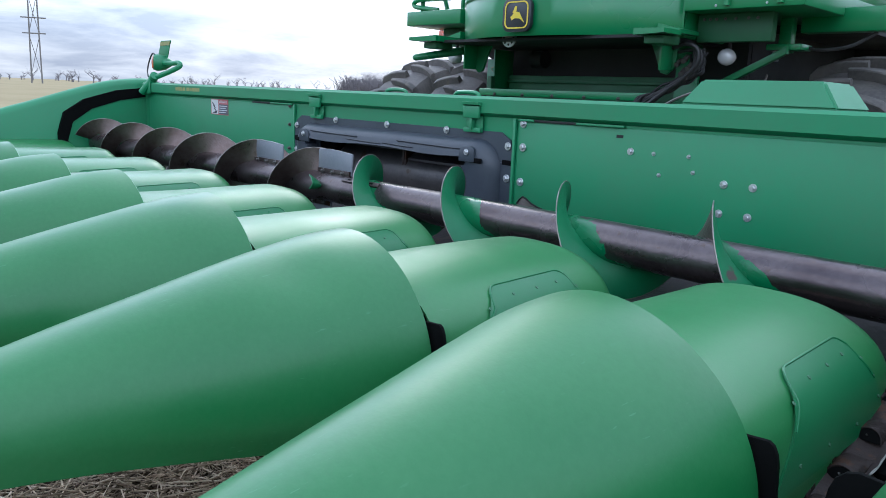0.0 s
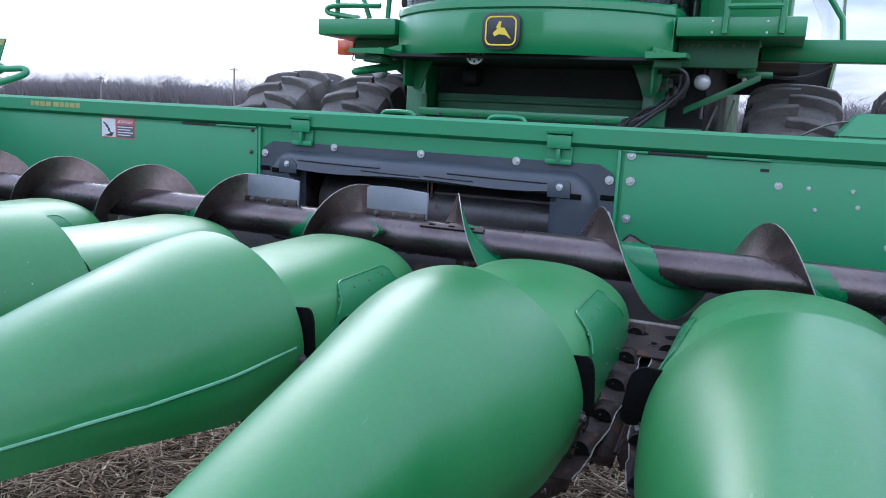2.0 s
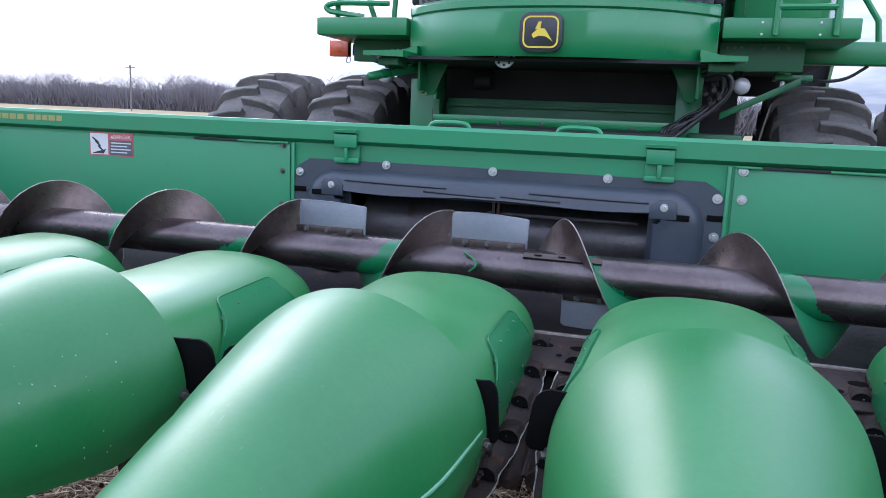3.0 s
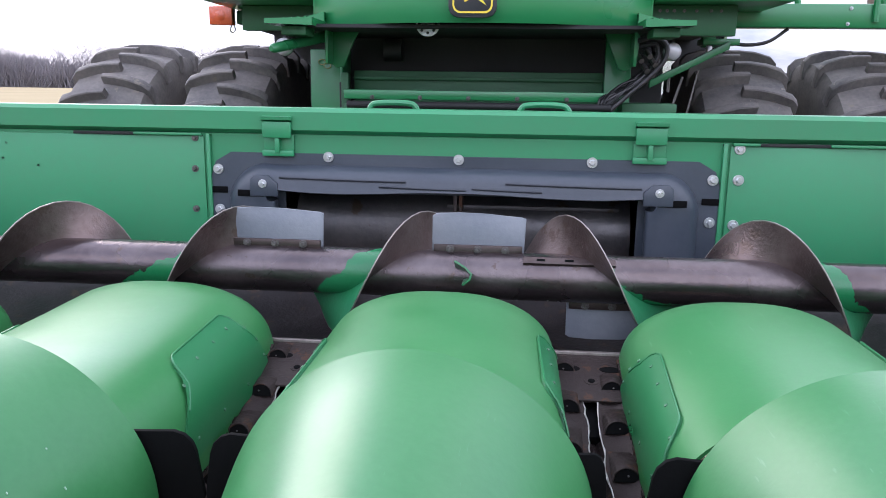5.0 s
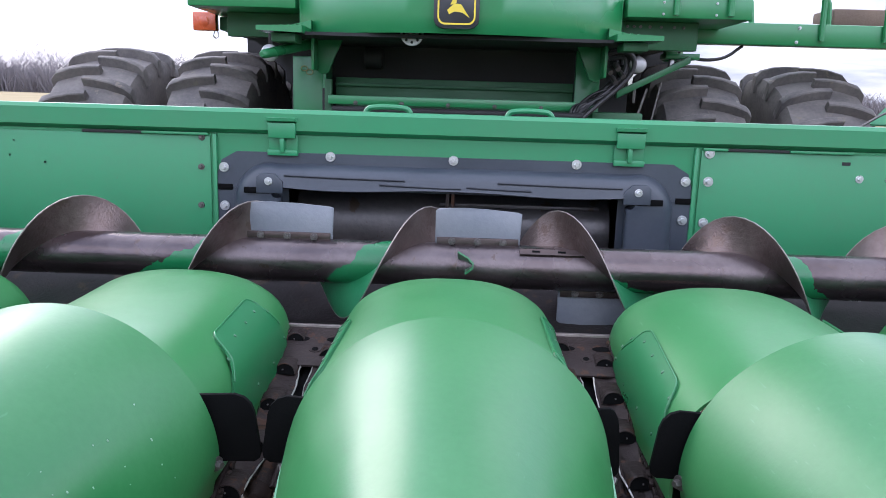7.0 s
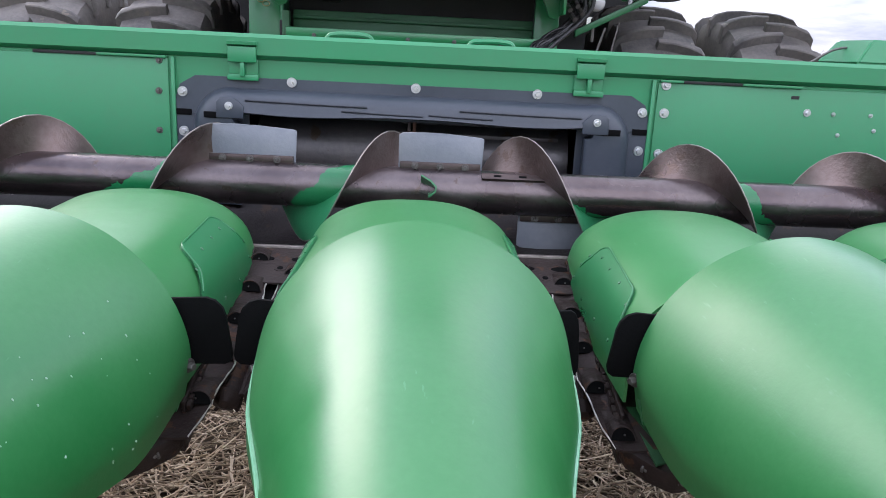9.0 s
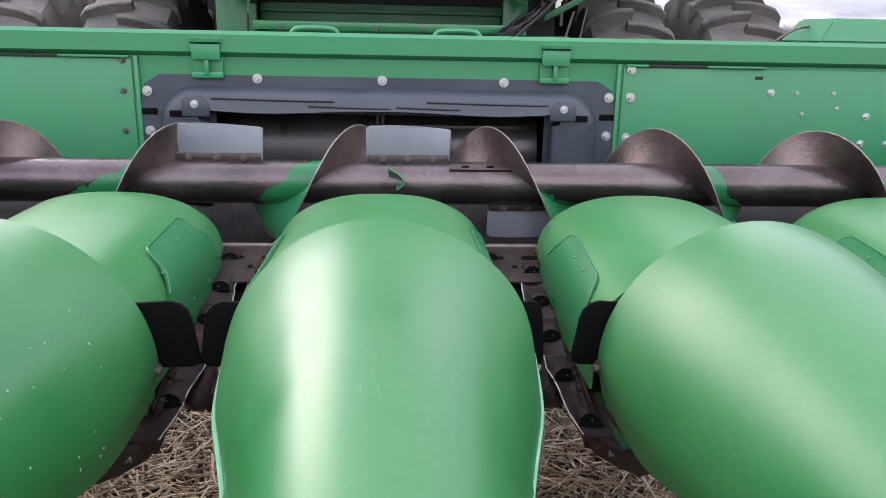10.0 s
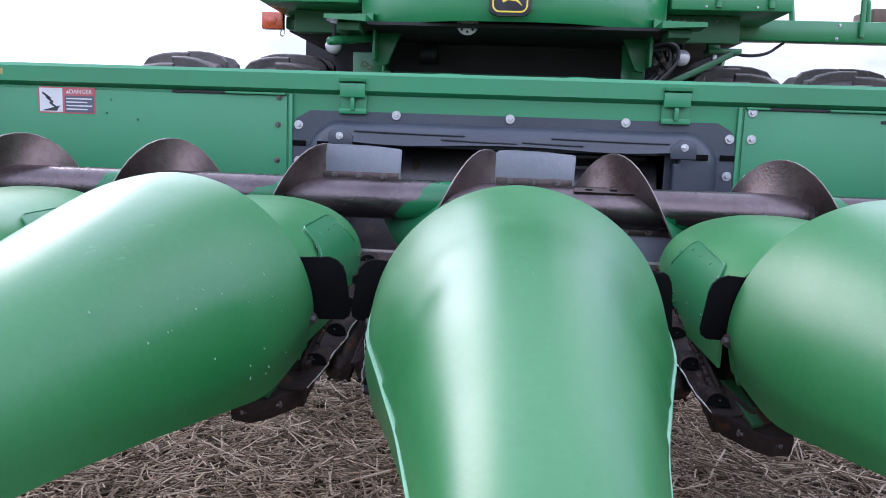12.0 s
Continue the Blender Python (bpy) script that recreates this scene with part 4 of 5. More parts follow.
def interp(table, y):
    """The table's value at y, eased over a few centimetres so that the skin has no creases."""
    return float(np.interp([-y - 0.05, -y - 0.02, -y, -y + 0.02, -y + 0.05], [-a for a, _ in table], [b for _, b in table]).mean())


# the snout along its length: crown, skirt bottom, widest line, half width, drift of the axis, fullness of the section
RIM_Y = -1.39
TOP = [(-1.39, 1.296), (-1.50, 1.289), (-1.62, 1.269), (-1.82, 1.225), (-2.05, 1.171), (-2.35, 1.094), (-2.70, 0.992), (-3.00, 0.895), (-3.10, 0.855)]
LOW = [(-1.39, 0.925), (-1.50, 0.900), (-1.60, 0.880), (-1.72, 0.892), (-1.95, 0.916), (-2.17, 0.935), (-2.34, 0.940), (-2.70, 0.89), (-3.00, 0.84), (-3.10, 0.83)]
MID = [(-1.39, 1.002), (-1.50, 0.968), (-1.62, 0.946), (-1.82, 0.948), (-2.05, 0.980), (-2.35, 1.000), (-2.70, 0.941), (-3.00, 0.875), (-3.10, 0.84)]
WIDE = [(-1.39, 0.311), (-1.50, 0.300), (-1.62, 0.283), (-1.82, 0.225), (-2.05, 0.164), (-2.35, 0.105), (-2.70, 0.070), (-3.00, 0.043), (-3.10, 0.02)]
SEAM = [(-1.39, 1.030), (-1.50, 1.022), (-1.65, 1.009), (-1.85, 0.998), (-2.10, 1.000), (-2.35, 1.008), (-2.70, 0.95), (-3.10, 0.845)]
SWING = [(-1.39, 0.024), (-1.62, 0.026), (-1.82, 0.030), (-2.05, 0.033), (-2.35, 0.037), (-3.1, 0.05)]
FULL = [(-1.39, 1.93), (-1.50, 1.98), (-1.62, 1.94), (-1.82, 2.03), (-2.05, 2.16), (-2.35, 2.26), (-3.1, 2.25)]


def snout_section(y, seed, n=30, dents=(), lip=0.0):
    lip *= min(1.0, max(0.0, (-1.45 - y) / 0.2))
    swing = interp(SWING, y) if lip else interp(SWING, RIM_Y)
    full, top, low, mid = interp(FULL, y), interp(TOP, y), interp(LOW, y), interp(MID, y)
    w = interp(WIDE, y)
    pts = []
    for k in range(n + 1):
        f = k / n
        if f < 0.10:                                    # the skirt below the widest line
            u = f / 0.10
            x, z = -w * (0.95 + 0.05 * u), low + (mid - low) * u
        elif f > 0.90:
            u = (1 - f) / 0.10
            x, z = w * (0.95 + 0.05 * u), low + (mid - low) * u
        else:
            a = math.pi * (f - 0.10) / 0.80
            c, s = math.cos(a), math.sin(a)
            x, z = -w * math.copysign(abs(c) ** (2 / full), c), mid + (top - mid) * max(s, 0.0) ** (2 / full)
        if lip:                                         # the shell flares over the skirt
            above = z - interp(SEAM, y)
            x += math.copysign(lip * math.exp(-above / 0.02) if above > 0 else -lip * 0.5, x)
        push = 0.003 * noise.noise((x * 4 + seed, y * 3, z * 4))
        for dx, dy, depth, size in dents:
            d2 = ((x - dx) ** 2 + (y - dy) ** 2) / size ** 2
            push -= depth * math.exp(-d2)
        ln = max(math.hypot(x, z - mid), 1e-4)
        pts.append((x + x / ln * push + swing, y, z + (z - mid) / ln * push))
    return pts


def build_snout(cx, seed, dents=()):
    sn = empty("snout", "long tapering faded green plastic snout with light scratches", "snout", "snouts of the corn head", at=(cx, 0, 0))
    ys = list(np.linspace(RIM_Y, -3.10, 48))
    lip = 0.010 if cx == 0 else 0.0
    rings = [snout_section(y, seed, 56, dents, lip) for y in ys]
    part("shell", sheet(rings, -0.005), M_SNOUT, sn, smooth=60)
    part("rear_rim", pipe(rings[0][5:-5], 0.0035, 6), M_RIM, sn, "pale worn rear edge")
    mid_x = interp(SWING, RIM_Y)
    for s in (-1, 1):
        if lip:                                         # rolled rim along the skirt seam
            seam = []
            for y in np.linspace(-1.42, -2.45, 30):
                w, mid, top, full = interp(WIDE, y), interp(MID, y), interp(TOP, y), interp(FULL, y)
                rise = max(0.0, interp(SEAM, y) - mid)
                x = w * (1 - (rise / (top - mid)) ** full) ** (1 / full)
                grown = lip * min(1.0, max(0.0, (-1.45 - y) / 0.2))
                seam.append((s * (x + grown + 0.003) + interp(SWING, y), y, mid + rise - 0.002))
            part("seam_rim", pipe(seam, 0.0042, 6), M_RIM, sn)
            part("seam_gap", pipe([(x - s * 0.0065, y, z + 0.004) for x, y, z in seam], 0.0022, 5), M_RUBBER_AND_SHADE, sn, "dark gap beside the rolled rim")
        # rubber flap hanging inwards over the row, and its bolt
        flap = [(-0.06, 0.155), (0.008, 0.160), (0.026, 0.154), (0.040, 0.140), (0.046, 0.122), (0.058, 0.042), (0.055, 0.028), (0.044, 0.020), (-0.06, 0.016)]
        more = 0.028 if s > 0 and cx < 0 else 0.0
        reach = 0.5 if s > 0 and cx >= 0 else 1.0
        bm = prism([(mid_x + 0.308 * s + s * (u * (reach if u > 0 else 1.0) + (more if u > 0 else 0.0)), 0.965 + v) for u, v in flap], "y", -1.378, -1.368, 0.0015)
        part("flap", bm, M_RUBBER_AND_SHADE, sn, "stiff black rubber flap")
        shared("bolt", DULL_BOLT, sn, pose(mid_x + s * 0.312, -1.402, 0.99, 0, 0, s * 60) @ Matrix.Diagonal((1.25, 1.25, 1.25, 1)))
        stay = loft([[(mid_x + s * (u - 0.004), y, z), (mid_x + s * (u + 0.004), y, z), (mid_x + s * (u + 0.004), y - w, z), (mid_x + s * (u - 0.004), y - w, z)]
                     for u, y, w, z in ((0.304, -1.398, 0.030, 0.985), (0.300, -1.402, 0.028, 0.95), (0.292, -1.410, 0.022, 0.915), (0.288, -1.415, 0.010, 0.900))])
        part("stay", stay, M_PLATE, sn, "scuffed green stay below the bolt")
    if cx == -ROW:                                      # bare chips in the paint of one flank
        rng = random.Random(8)
        for k in range(26):
            chips = bmesh.new()
            y = rng.choice((-1.60, -1.70, -1.86)) + rng.gauss(0, 0.07)
            ring = snout_section(y, seed, 40, dents)
            i = rng.randint(28, 36)
            p, q = Vector(ring[i]), Vector(ring[i + 1])
            out = Vector((p.z - q.z, 0, q.x - p.x)).normalized()
            out = out if out.x > 0 else -out
            c = p.lerp(q, rng.random()) + out * 0.0066
            u, v = (q - p).normalized(), Vector((0, 1, 0))
            size = rng.uniform(0.0007, 0.0026)
            pts = [c + (u * math.cos(a) * rng.uniform(0.4, 1.2) * 1.6 + v * math.sin(a) * rng.uniform(0.4, 1.1)) * size for a in (0, 1.2, 2.4, 3.7, 5.0)]
            lo = [chips.verts.new(w) for w in pts]
            hi = [chips.verts.new(w - out * 0.006) for w in pts]
            chips.faces.new(lo)
            for j in range(5):
                chips.faces.new((lo[j], lo[(j + 1) % 5], hi[(j + 1) % 5], hi[j]))
            part("paint_chip", chips, M_CHIP, sn)
    return sn


for k in range(-4, 5):
    build_hood(k * ROW, k)
    d = {0: ((-0.165, -1.86, 0.005, 0.030), (-0.13, -1.76, -0.003, 0.022), (0.185, -1.90, 0.005, 0.03), (0.05, -1.70, 0.002, 0.07)), 2: ((0.12, -1.62, 0.01, 0.07),), 1: ((0.2, -1.9, 0.008, 0.06),)}.get(k, ())
    build_snout(k * ROW, k * 3.7, d)


def build_end_shield(s):
    """Tall outer shield at the end of the head, sweeping down towards the front."""
    sh = empty("end_shield", "tall green end shield of the corn head, curving down", "end shield", "end shields")
    prof = [(0.12, 1.66), (0.0, 1.675), (-0.25, 1.648), (-0.47, 1.592), (-0.83, 1.478), (-1.05, 1.41), (-1.5, 1.25), (-2.0, 1.06), (-2.6, 0.86)]
    line = [(p.y, p.z) for p in smooth_line([(0, a, b) for a, b in prof], 4)]
    rings = []
    for y, z in line:
        rings.append([(s * 3.06, y, 0.75), (s * 3.06, y, z - 0.05), (s * 3.075, y, z - 0.015), (s * 3.11, y, z), (s * 3.22, y, z - 0.015), (s * 3.28, y, z - 0.07), (s * 3.30, y, z - 0.2), (s * 3.30, y, 0.75)])
    part("shell", loft(rings), M_GREEN, sh, smooth=60)
    part("inner_sheet", prism([(0.0, 0.95), (0.0, 1.53), (-0.20, 1.50), (-0.42, 1.43), (-0.56, 1.33), (-0.60, 1.2), (-0.61, 0.95)], "x", min(s * 3.032, s * 3.045), max(s * 3.032, s * 3.045)), M_GREEN, sh)
    # black band drawn as the shade in the recess behind the shield's lip
    band_out = [(-0.005, 1.60), (-0.22, 1.575), (-0.47, 1.50), (-0.62, 1.40), (-0.665, 1.25), (-0.67, 0.95)]
    band_in = [(-0.61, 0.95), (-0.60, 1.2), (-0.56, 1.33), (-0.42, 1.43), (-0.20, 1.50), (-0.005, 1.53)]
    part("rubber_seal", prism(band_out + band_in, "x", min(s * 3.025, s * 3.058), max(s * 3.025, s * 3.058)), M_RUBBER_AND_SHADE, sh, "dark strip drawn as the shaded recess round the auger end")


build_end_shield(-1)
build_end_shield(1)


def build_reflector():
    r = empty("reflector_arm", "green folding marker bracket with amber lamp on the rail", "reflector", at=(-2.91, 0.05, 1.60))
    part("clamp", box(-0.05, 0.05, -0.088, -0.078, -0.04, 0.05, 0.004), M_GREEN, r)
    part("knuckle", pipe([(-0.05, -0.11, -0.035), (0.03, -0.06, 0.06)], 0.028, 12), M_GREEN, r)
    part("hinge", moved(lathe([(-0.045, 0.014), (-0.04, 0.034), (0.04, 0.034), (0.045, 0.014)], 14), pose(0.03, -0.05, 0.075, 0, -35, 0)), M_GREEN, r)
    part("loop", pipe(smooth_line([(0.02, -0.05, 0.075), (0.12, -0.02, 0.105), (0.24, 0.02, 0.145), (0.285, 0.05, 0.175), (0.25, 0.06, 0.20), (0.13, 0.05, 0.195), (0.05, 0.03, 0.20)], 6), 0.019, 10), M_GREEN, r)
    lamp = part("lamp", moved(lathe([(0.0, 0.055), (0.03, 0.066), (0.09, 0.055), (0.14, 0.02)], 20, "y"), pose(-0.03, -0.02, 0.20, 0, 0, -25)), M_GREEN, r, "round green lamp housing")
    part("lens", moved(lathe([(-0.012, 0.015), (-0.008, 0.042), (0.004, 0.058)], 20, "y"), pose(-0.03, -0.02, 0.20, 0, 0, -25)), M_AMBER, lamp, "faded amber lens")
    plate = part("plate", prism([(-0.13, 0.24), (0.05, 0.24), (0.115, 0.37), (-0.055, 0.37)], "y", 0.06, 0.066, 0.001), M_GREEN, r)
    part("reflector", prism([(-0.078, 0.333), (0.092, 0.333), (0.108, 0.363), (-0.062, 0.363)], "y", 0.0575, 0.0595), M_GOLD, plate, "faded yellow reflector strip")
    part("wire", pipe(smooth_line([(-0.03, 0.0, 0.26), (-0.09, 0.0, 0.265), (-0.135, -0.01, 0.20), (-0.12, -0.03, 0.13), (-0.06, -0.05, 0.09)], 5), 0.006, 6), M_HOSE, r)


build_reflector()


# ---------------------------------------------------------------- combine
combine = empty("combine_harvester", "large green combine harvester with dual front wheels, parked", "combine", at=(0, 3.0, 0))
combine.location = (-0.008, 0, -0.010)


def cab_front(x, extra=0.0):
    return 1.005 + 0.37 * min(1.0, abs(x) / 0.84) ** 2.6 + extra


def build_cab():
    rings = []
    prof = [(0.0, 2.018), (-0.004, 2.024), (-0.016, 2.10), (-0.02, 2.235), (-0.012, 2.245), (-0.012, 2.255), (-0.026, 2.265), (-0.024, 2.30), (0.0, 2.318), (0.10, 2.325)]
    n = 40
    for k in range(n + 1):
        a = -1 + 2 * k / n
        x = 0.845 * math.sin(a * math.pi / 2)
        rings.append([(x, cab_front(x) + 0.015 + d, z) for d, z in prof])
    part("cab_skirt", sheet(rings, 0.01), M_COMBINE, combine, smooth=40)
    for s in (-1, 1):
        part("cab_side", box(min(s * 0.80, s * 0.845), max(s * 0.80, s * 0.845), 1.40, 2.9, 2.018, 2.33, 0.01), M_COMBINE, combine)
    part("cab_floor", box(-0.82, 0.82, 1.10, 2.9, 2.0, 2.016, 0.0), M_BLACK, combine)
    # windscreen and its posts
    glass = []
    for k in range(25):
        a = -1 + 2 * k / 24
        x = 0.80 * math.sin(a * math.pi / 2)
        glass.append([(x, cab_front(x) + 0.06, 2.325), (x * 1.02, cab_front(x) + 0.02, 2.9), (x * 1.0, cab_front(x) + 0.10, 3.65)])
    part("windscreen", sheet(glass, 0.006), M_GLASS, combine, "dark curved windscreen")
    for s in (-1, 1):
        part("corner_post", box(min(s * 0.80, s * 0.86), max(s * 0.80, s * 0.86), 1.40, 1.52, 2.325, 3.65, 0.02), M_BLACK, combine)
        part("side_window", box(min(s * 0.83, s * 0.84), max(s * 0.83, s * 0.84), 1.53, 2.8, 2.34, 3.6, 0.0), M_GLASS, combine)
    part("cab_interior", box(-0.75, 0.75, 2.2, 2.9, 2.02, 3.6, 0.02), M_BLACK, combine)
    part("cab_roof", box(-0.92, 0.92, 1.0, 3.0, 3.65, 3.85, 0.06), M_COMBINE, combine)
    # badge: plain shield with a plain slanting mark
    badge = part("badge", prism([(u, v) for u, v in rounded(-0.108, 0.108, -0.095, 0.095, 0.045, 6)], "y", -0.024, 0.0, 0.004), M_INK, combine, "dark shield badge with a yellow rim and mark")
    badge.location = (-0.013, 0.992, 2.133)
    outer, inner = rounded(-0.09, 0.09, -0.078, 0.078, 0.036, 6), rounded(-0.082, 0.082, -0.07, 0.07, 0.03, 6)
    bm = bmesh.new()
    rim = loft([[(u, -0.0245, v) for u, v in outer], [(u, -0.0265, v) for u, v in outer], [(u, -0.0265, v) for u, v in inner], [(u, -0.0245, v) for u, v in inner]], caps=False, loop=True, bm=bm)
    part("rim", rim, M_YELLOW, badge)
    part("mark", prism([(-0.045, -0.012), (-0.012, 0.018), (0.02, 0.016), (0.062, -0.045), (0.028, -0.022), (-0.01, -0.018), (-0.035, -0.03)], "y", -0.0265, -0.0242), M_YELLOW, badge)
    part("mark", prism([(-0.03, 0.012), (-0.012, 0.05), (0.002, 0.05), (-0.002, 0.02)], "y", -0.0264, -0.0242), M_YELLOW, badge)
    # round flange plate hanging below the skirt
    ring = part("flange_plate", moved(lathe([(0, 0.02), (0, 0.056), (0.006, 0.058), (0.012, 0.056), (0.012, 0.02)], 24, "y"), pose(-0.235, 1.16, 2.022)), M_WHITE, combine, "pale round plate with a ring of bolt holes")
    for k in range(8):
        a = 2 * math.pi * k / 8
        part("hole", moved(lathe([(0, 0.007), (0.004, 0.007)], 8, "y"), pose(-0.235 + 0.04 * math.cos(a), 1.157, 2.022 + 0.04 * math.sin(a))), M_BLACK, ring)


def lug_mesh(s):
    rings = []
    for u, r, sweep, wid in ((-0.03, 0.990, -0.004, 0.026), (0.06, 0.992, 0.004, 0.030), (0.15, 0.985, 0.020, 0.034), (0.235, 0.962, 0.036, 0.038), (0.270, 0.925, 0.042, 0.038), (0.278, 0.85, 0.045, 0.030)):
        base = 0.93 - (0.75 * u * u if u < 0.24 else 0.085)
        ring = []
        for da, rr in ((-wid / r, base - 0.03), (-wid * 0.72 / r, r - 0.006), (-wid * 0.5 / r, r), (wid * 0.5 / r, r), (wid * 0.72 / r, r - 0.006), (wid / r, base - 0.03)):
            a = sweep + da
            ring.append((s * u, rr * math.sin(-a), rr * math.cos(a)))
        rings.append(ring)
    return mesh_of("tread_lug", loft(rings), M_TYRE, 35)


LUG_MESH = {s: lug_mesh(s) for s in (-1, 1)}


def build_wheel(x, out):
    wheel = part("wheel", lathe([(-0.16, 0.06), (-0.16, 0.30), (-0.05, 0.34), (0.0, 0.52), (0.2, 0.55), (0.2, 0.5), (0.05, 0.3), (0.05, 0.06)], 28), M_YELLOW, combine, "wheel with a worn lugged tyre")
    wheel.location = (x, 2.55, 0.995)
    prof = [(-0.22, 0.56), (-0.255, 0.66), (-0.268, 0.78), (-0.262, 0.86), (-0.235, 0.908), (-0.12, 0.930), (0, 0.936), (0.12, 0.930), (0.235, 0.908), (0.262, 0.86), (0.268, 0.78), (0.255, 0.66), (0.22, 0.56)]
    part("tyre", lathe(prof, 56), M_TYRE, wheel, "dusty black tractor tyre", smooth=35)
    n = 23
    turn = random.Random(int(x * 100)).random()
    for k in range(n):
        for s in (-1, 1):
            a = 360 * (k + turn + (0.5 if s > 0 else 0)) / n
            shared("tread_lug", LUG_MESH[s], wheel, pose(0, 0, 0, a))


def build_feeder_house():
    fh = part("feeder_house", loft([[(-0.60, 0.35, 1.02), (0.60, 0.35, 1.02), (0.60, 0.35, 1.50), (-0.60, 0.35, 1.50)], [(-0.60, 2.3, 1.15), (0.60, 2.3, 1.15), (0.60, 2.3, 1.62), (-0.60, 2.3, 1.62)]]),
              M_DARKGREEN, combine, "grimy green feeder house")
    part("cross_beam", box(-0.70, 0.64, 1.40, 1.46, 1.665, 1.713, 0.006), M_COMBINE, fh)
    part("lower_beam", box(-0.70, 0.64, 1.40, 1.43, 1.60, 1.64, 0.004), M_DARKGREEN, fh)
    part("back_plate", box(-0.71, 0.66, 1.72, 1.735, 1.55, 1.815, 0.003), M_DARKGREEN, fh, "grimy green plate behind the beam")
    part("plate_fold", box(-0.71, 0.66, 1.700, 1.7195, 1.765, 1.785, 0.004), M_DARKGREEN, fh)
    part("pipe", pipe([(-0.66, 1.30, 1.640), (0.66, 1.30, 1.640)], 0.018, 12), M_BLACK, fh)
    for x in (-0.55, -0.3, -0.05, 0.2, 0.45):
        shared("bolt", DULL_BOLT, fh, pose(x, 1.398, 1.675))
    part("upright", box(-0.97, -0.765, 1.76, 1.80, 1.20, 1.93, 0.006), M_COMBINE, fh)
    part("upright", box(-0.762, -0.745, 1.60, 1.80, 1.20, 1.99, 0.004), M_COMBINE, fh)
    part("upright", box(-0.74, -0.70, 1.52, 1.56, 1.20, 1.80, 0.004), M_DARKGREEN, fh)
    part("upright", box(0.66, 0.80, 1.66, 1.70, 1.20, 2.0, 0.006), M_COMBINE, fh)
    part("latch_bar", box(-0.765, -0.735, 1.585, 1.598, 1.56, 1.75, 0.004), M_BLACK, fh)
    for s in (-1, 1):
        part("hanger", prism([(s * 0.62, 2.01), (s * 0.80, 2.01), (s * 0.79, 1.86), (s * 0.74, 1.82), (s * 0.70, 1.83), (s * 0.66, 1.93)], "y", 1.42, 1.44, 0.003), M_PLATE, fh)
        part("hanger_rib", box(min(s * 0.755, s * 0.77), max(s * 0.755, s * 0.77), 1.30, 1.42, 1.84, 2.01, 0.003), M_COMBINE, fh)
    for x, z in ((-0.90, 1.86), (-0.87, 1.84)):
        ring = [(x + 0.02 * math.cos(a), 1.752, z + 0.014 * math.sin(a)) for a in (2 * math.pi * k / 14 for k in range(15))]
        part("wire_clip", pipe(ring, 0.0025, 5), M_GOLD, fh)
    # black wall added for the deep shade under the cab
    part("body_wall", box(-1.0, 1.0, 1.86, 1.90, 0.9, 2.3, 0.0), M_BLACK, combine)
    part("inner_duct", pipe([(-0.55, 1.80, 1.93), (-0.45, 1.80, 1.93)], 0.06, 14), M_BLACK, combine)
    # black panels stand for wheel-well shade and close the gaps to the sky
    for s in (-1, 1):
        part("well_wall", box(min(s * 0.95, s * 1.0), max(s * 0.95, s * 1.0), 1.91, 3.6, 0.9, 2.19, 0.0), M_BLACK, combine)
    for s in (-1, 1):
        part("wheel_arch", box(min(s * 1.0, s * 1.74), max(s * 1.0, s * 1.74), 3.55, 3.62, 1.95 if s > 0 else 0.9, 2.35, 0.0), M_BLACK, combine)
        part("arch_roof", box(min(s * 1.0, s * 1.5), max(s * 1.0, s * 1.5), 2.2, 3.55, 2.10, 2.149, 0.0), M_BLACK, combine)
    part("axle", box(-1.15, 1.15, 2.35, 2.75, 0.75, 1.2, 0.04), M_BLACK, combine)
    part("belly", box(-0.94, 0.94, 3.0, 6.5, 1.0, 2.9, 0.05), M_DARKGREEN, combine)


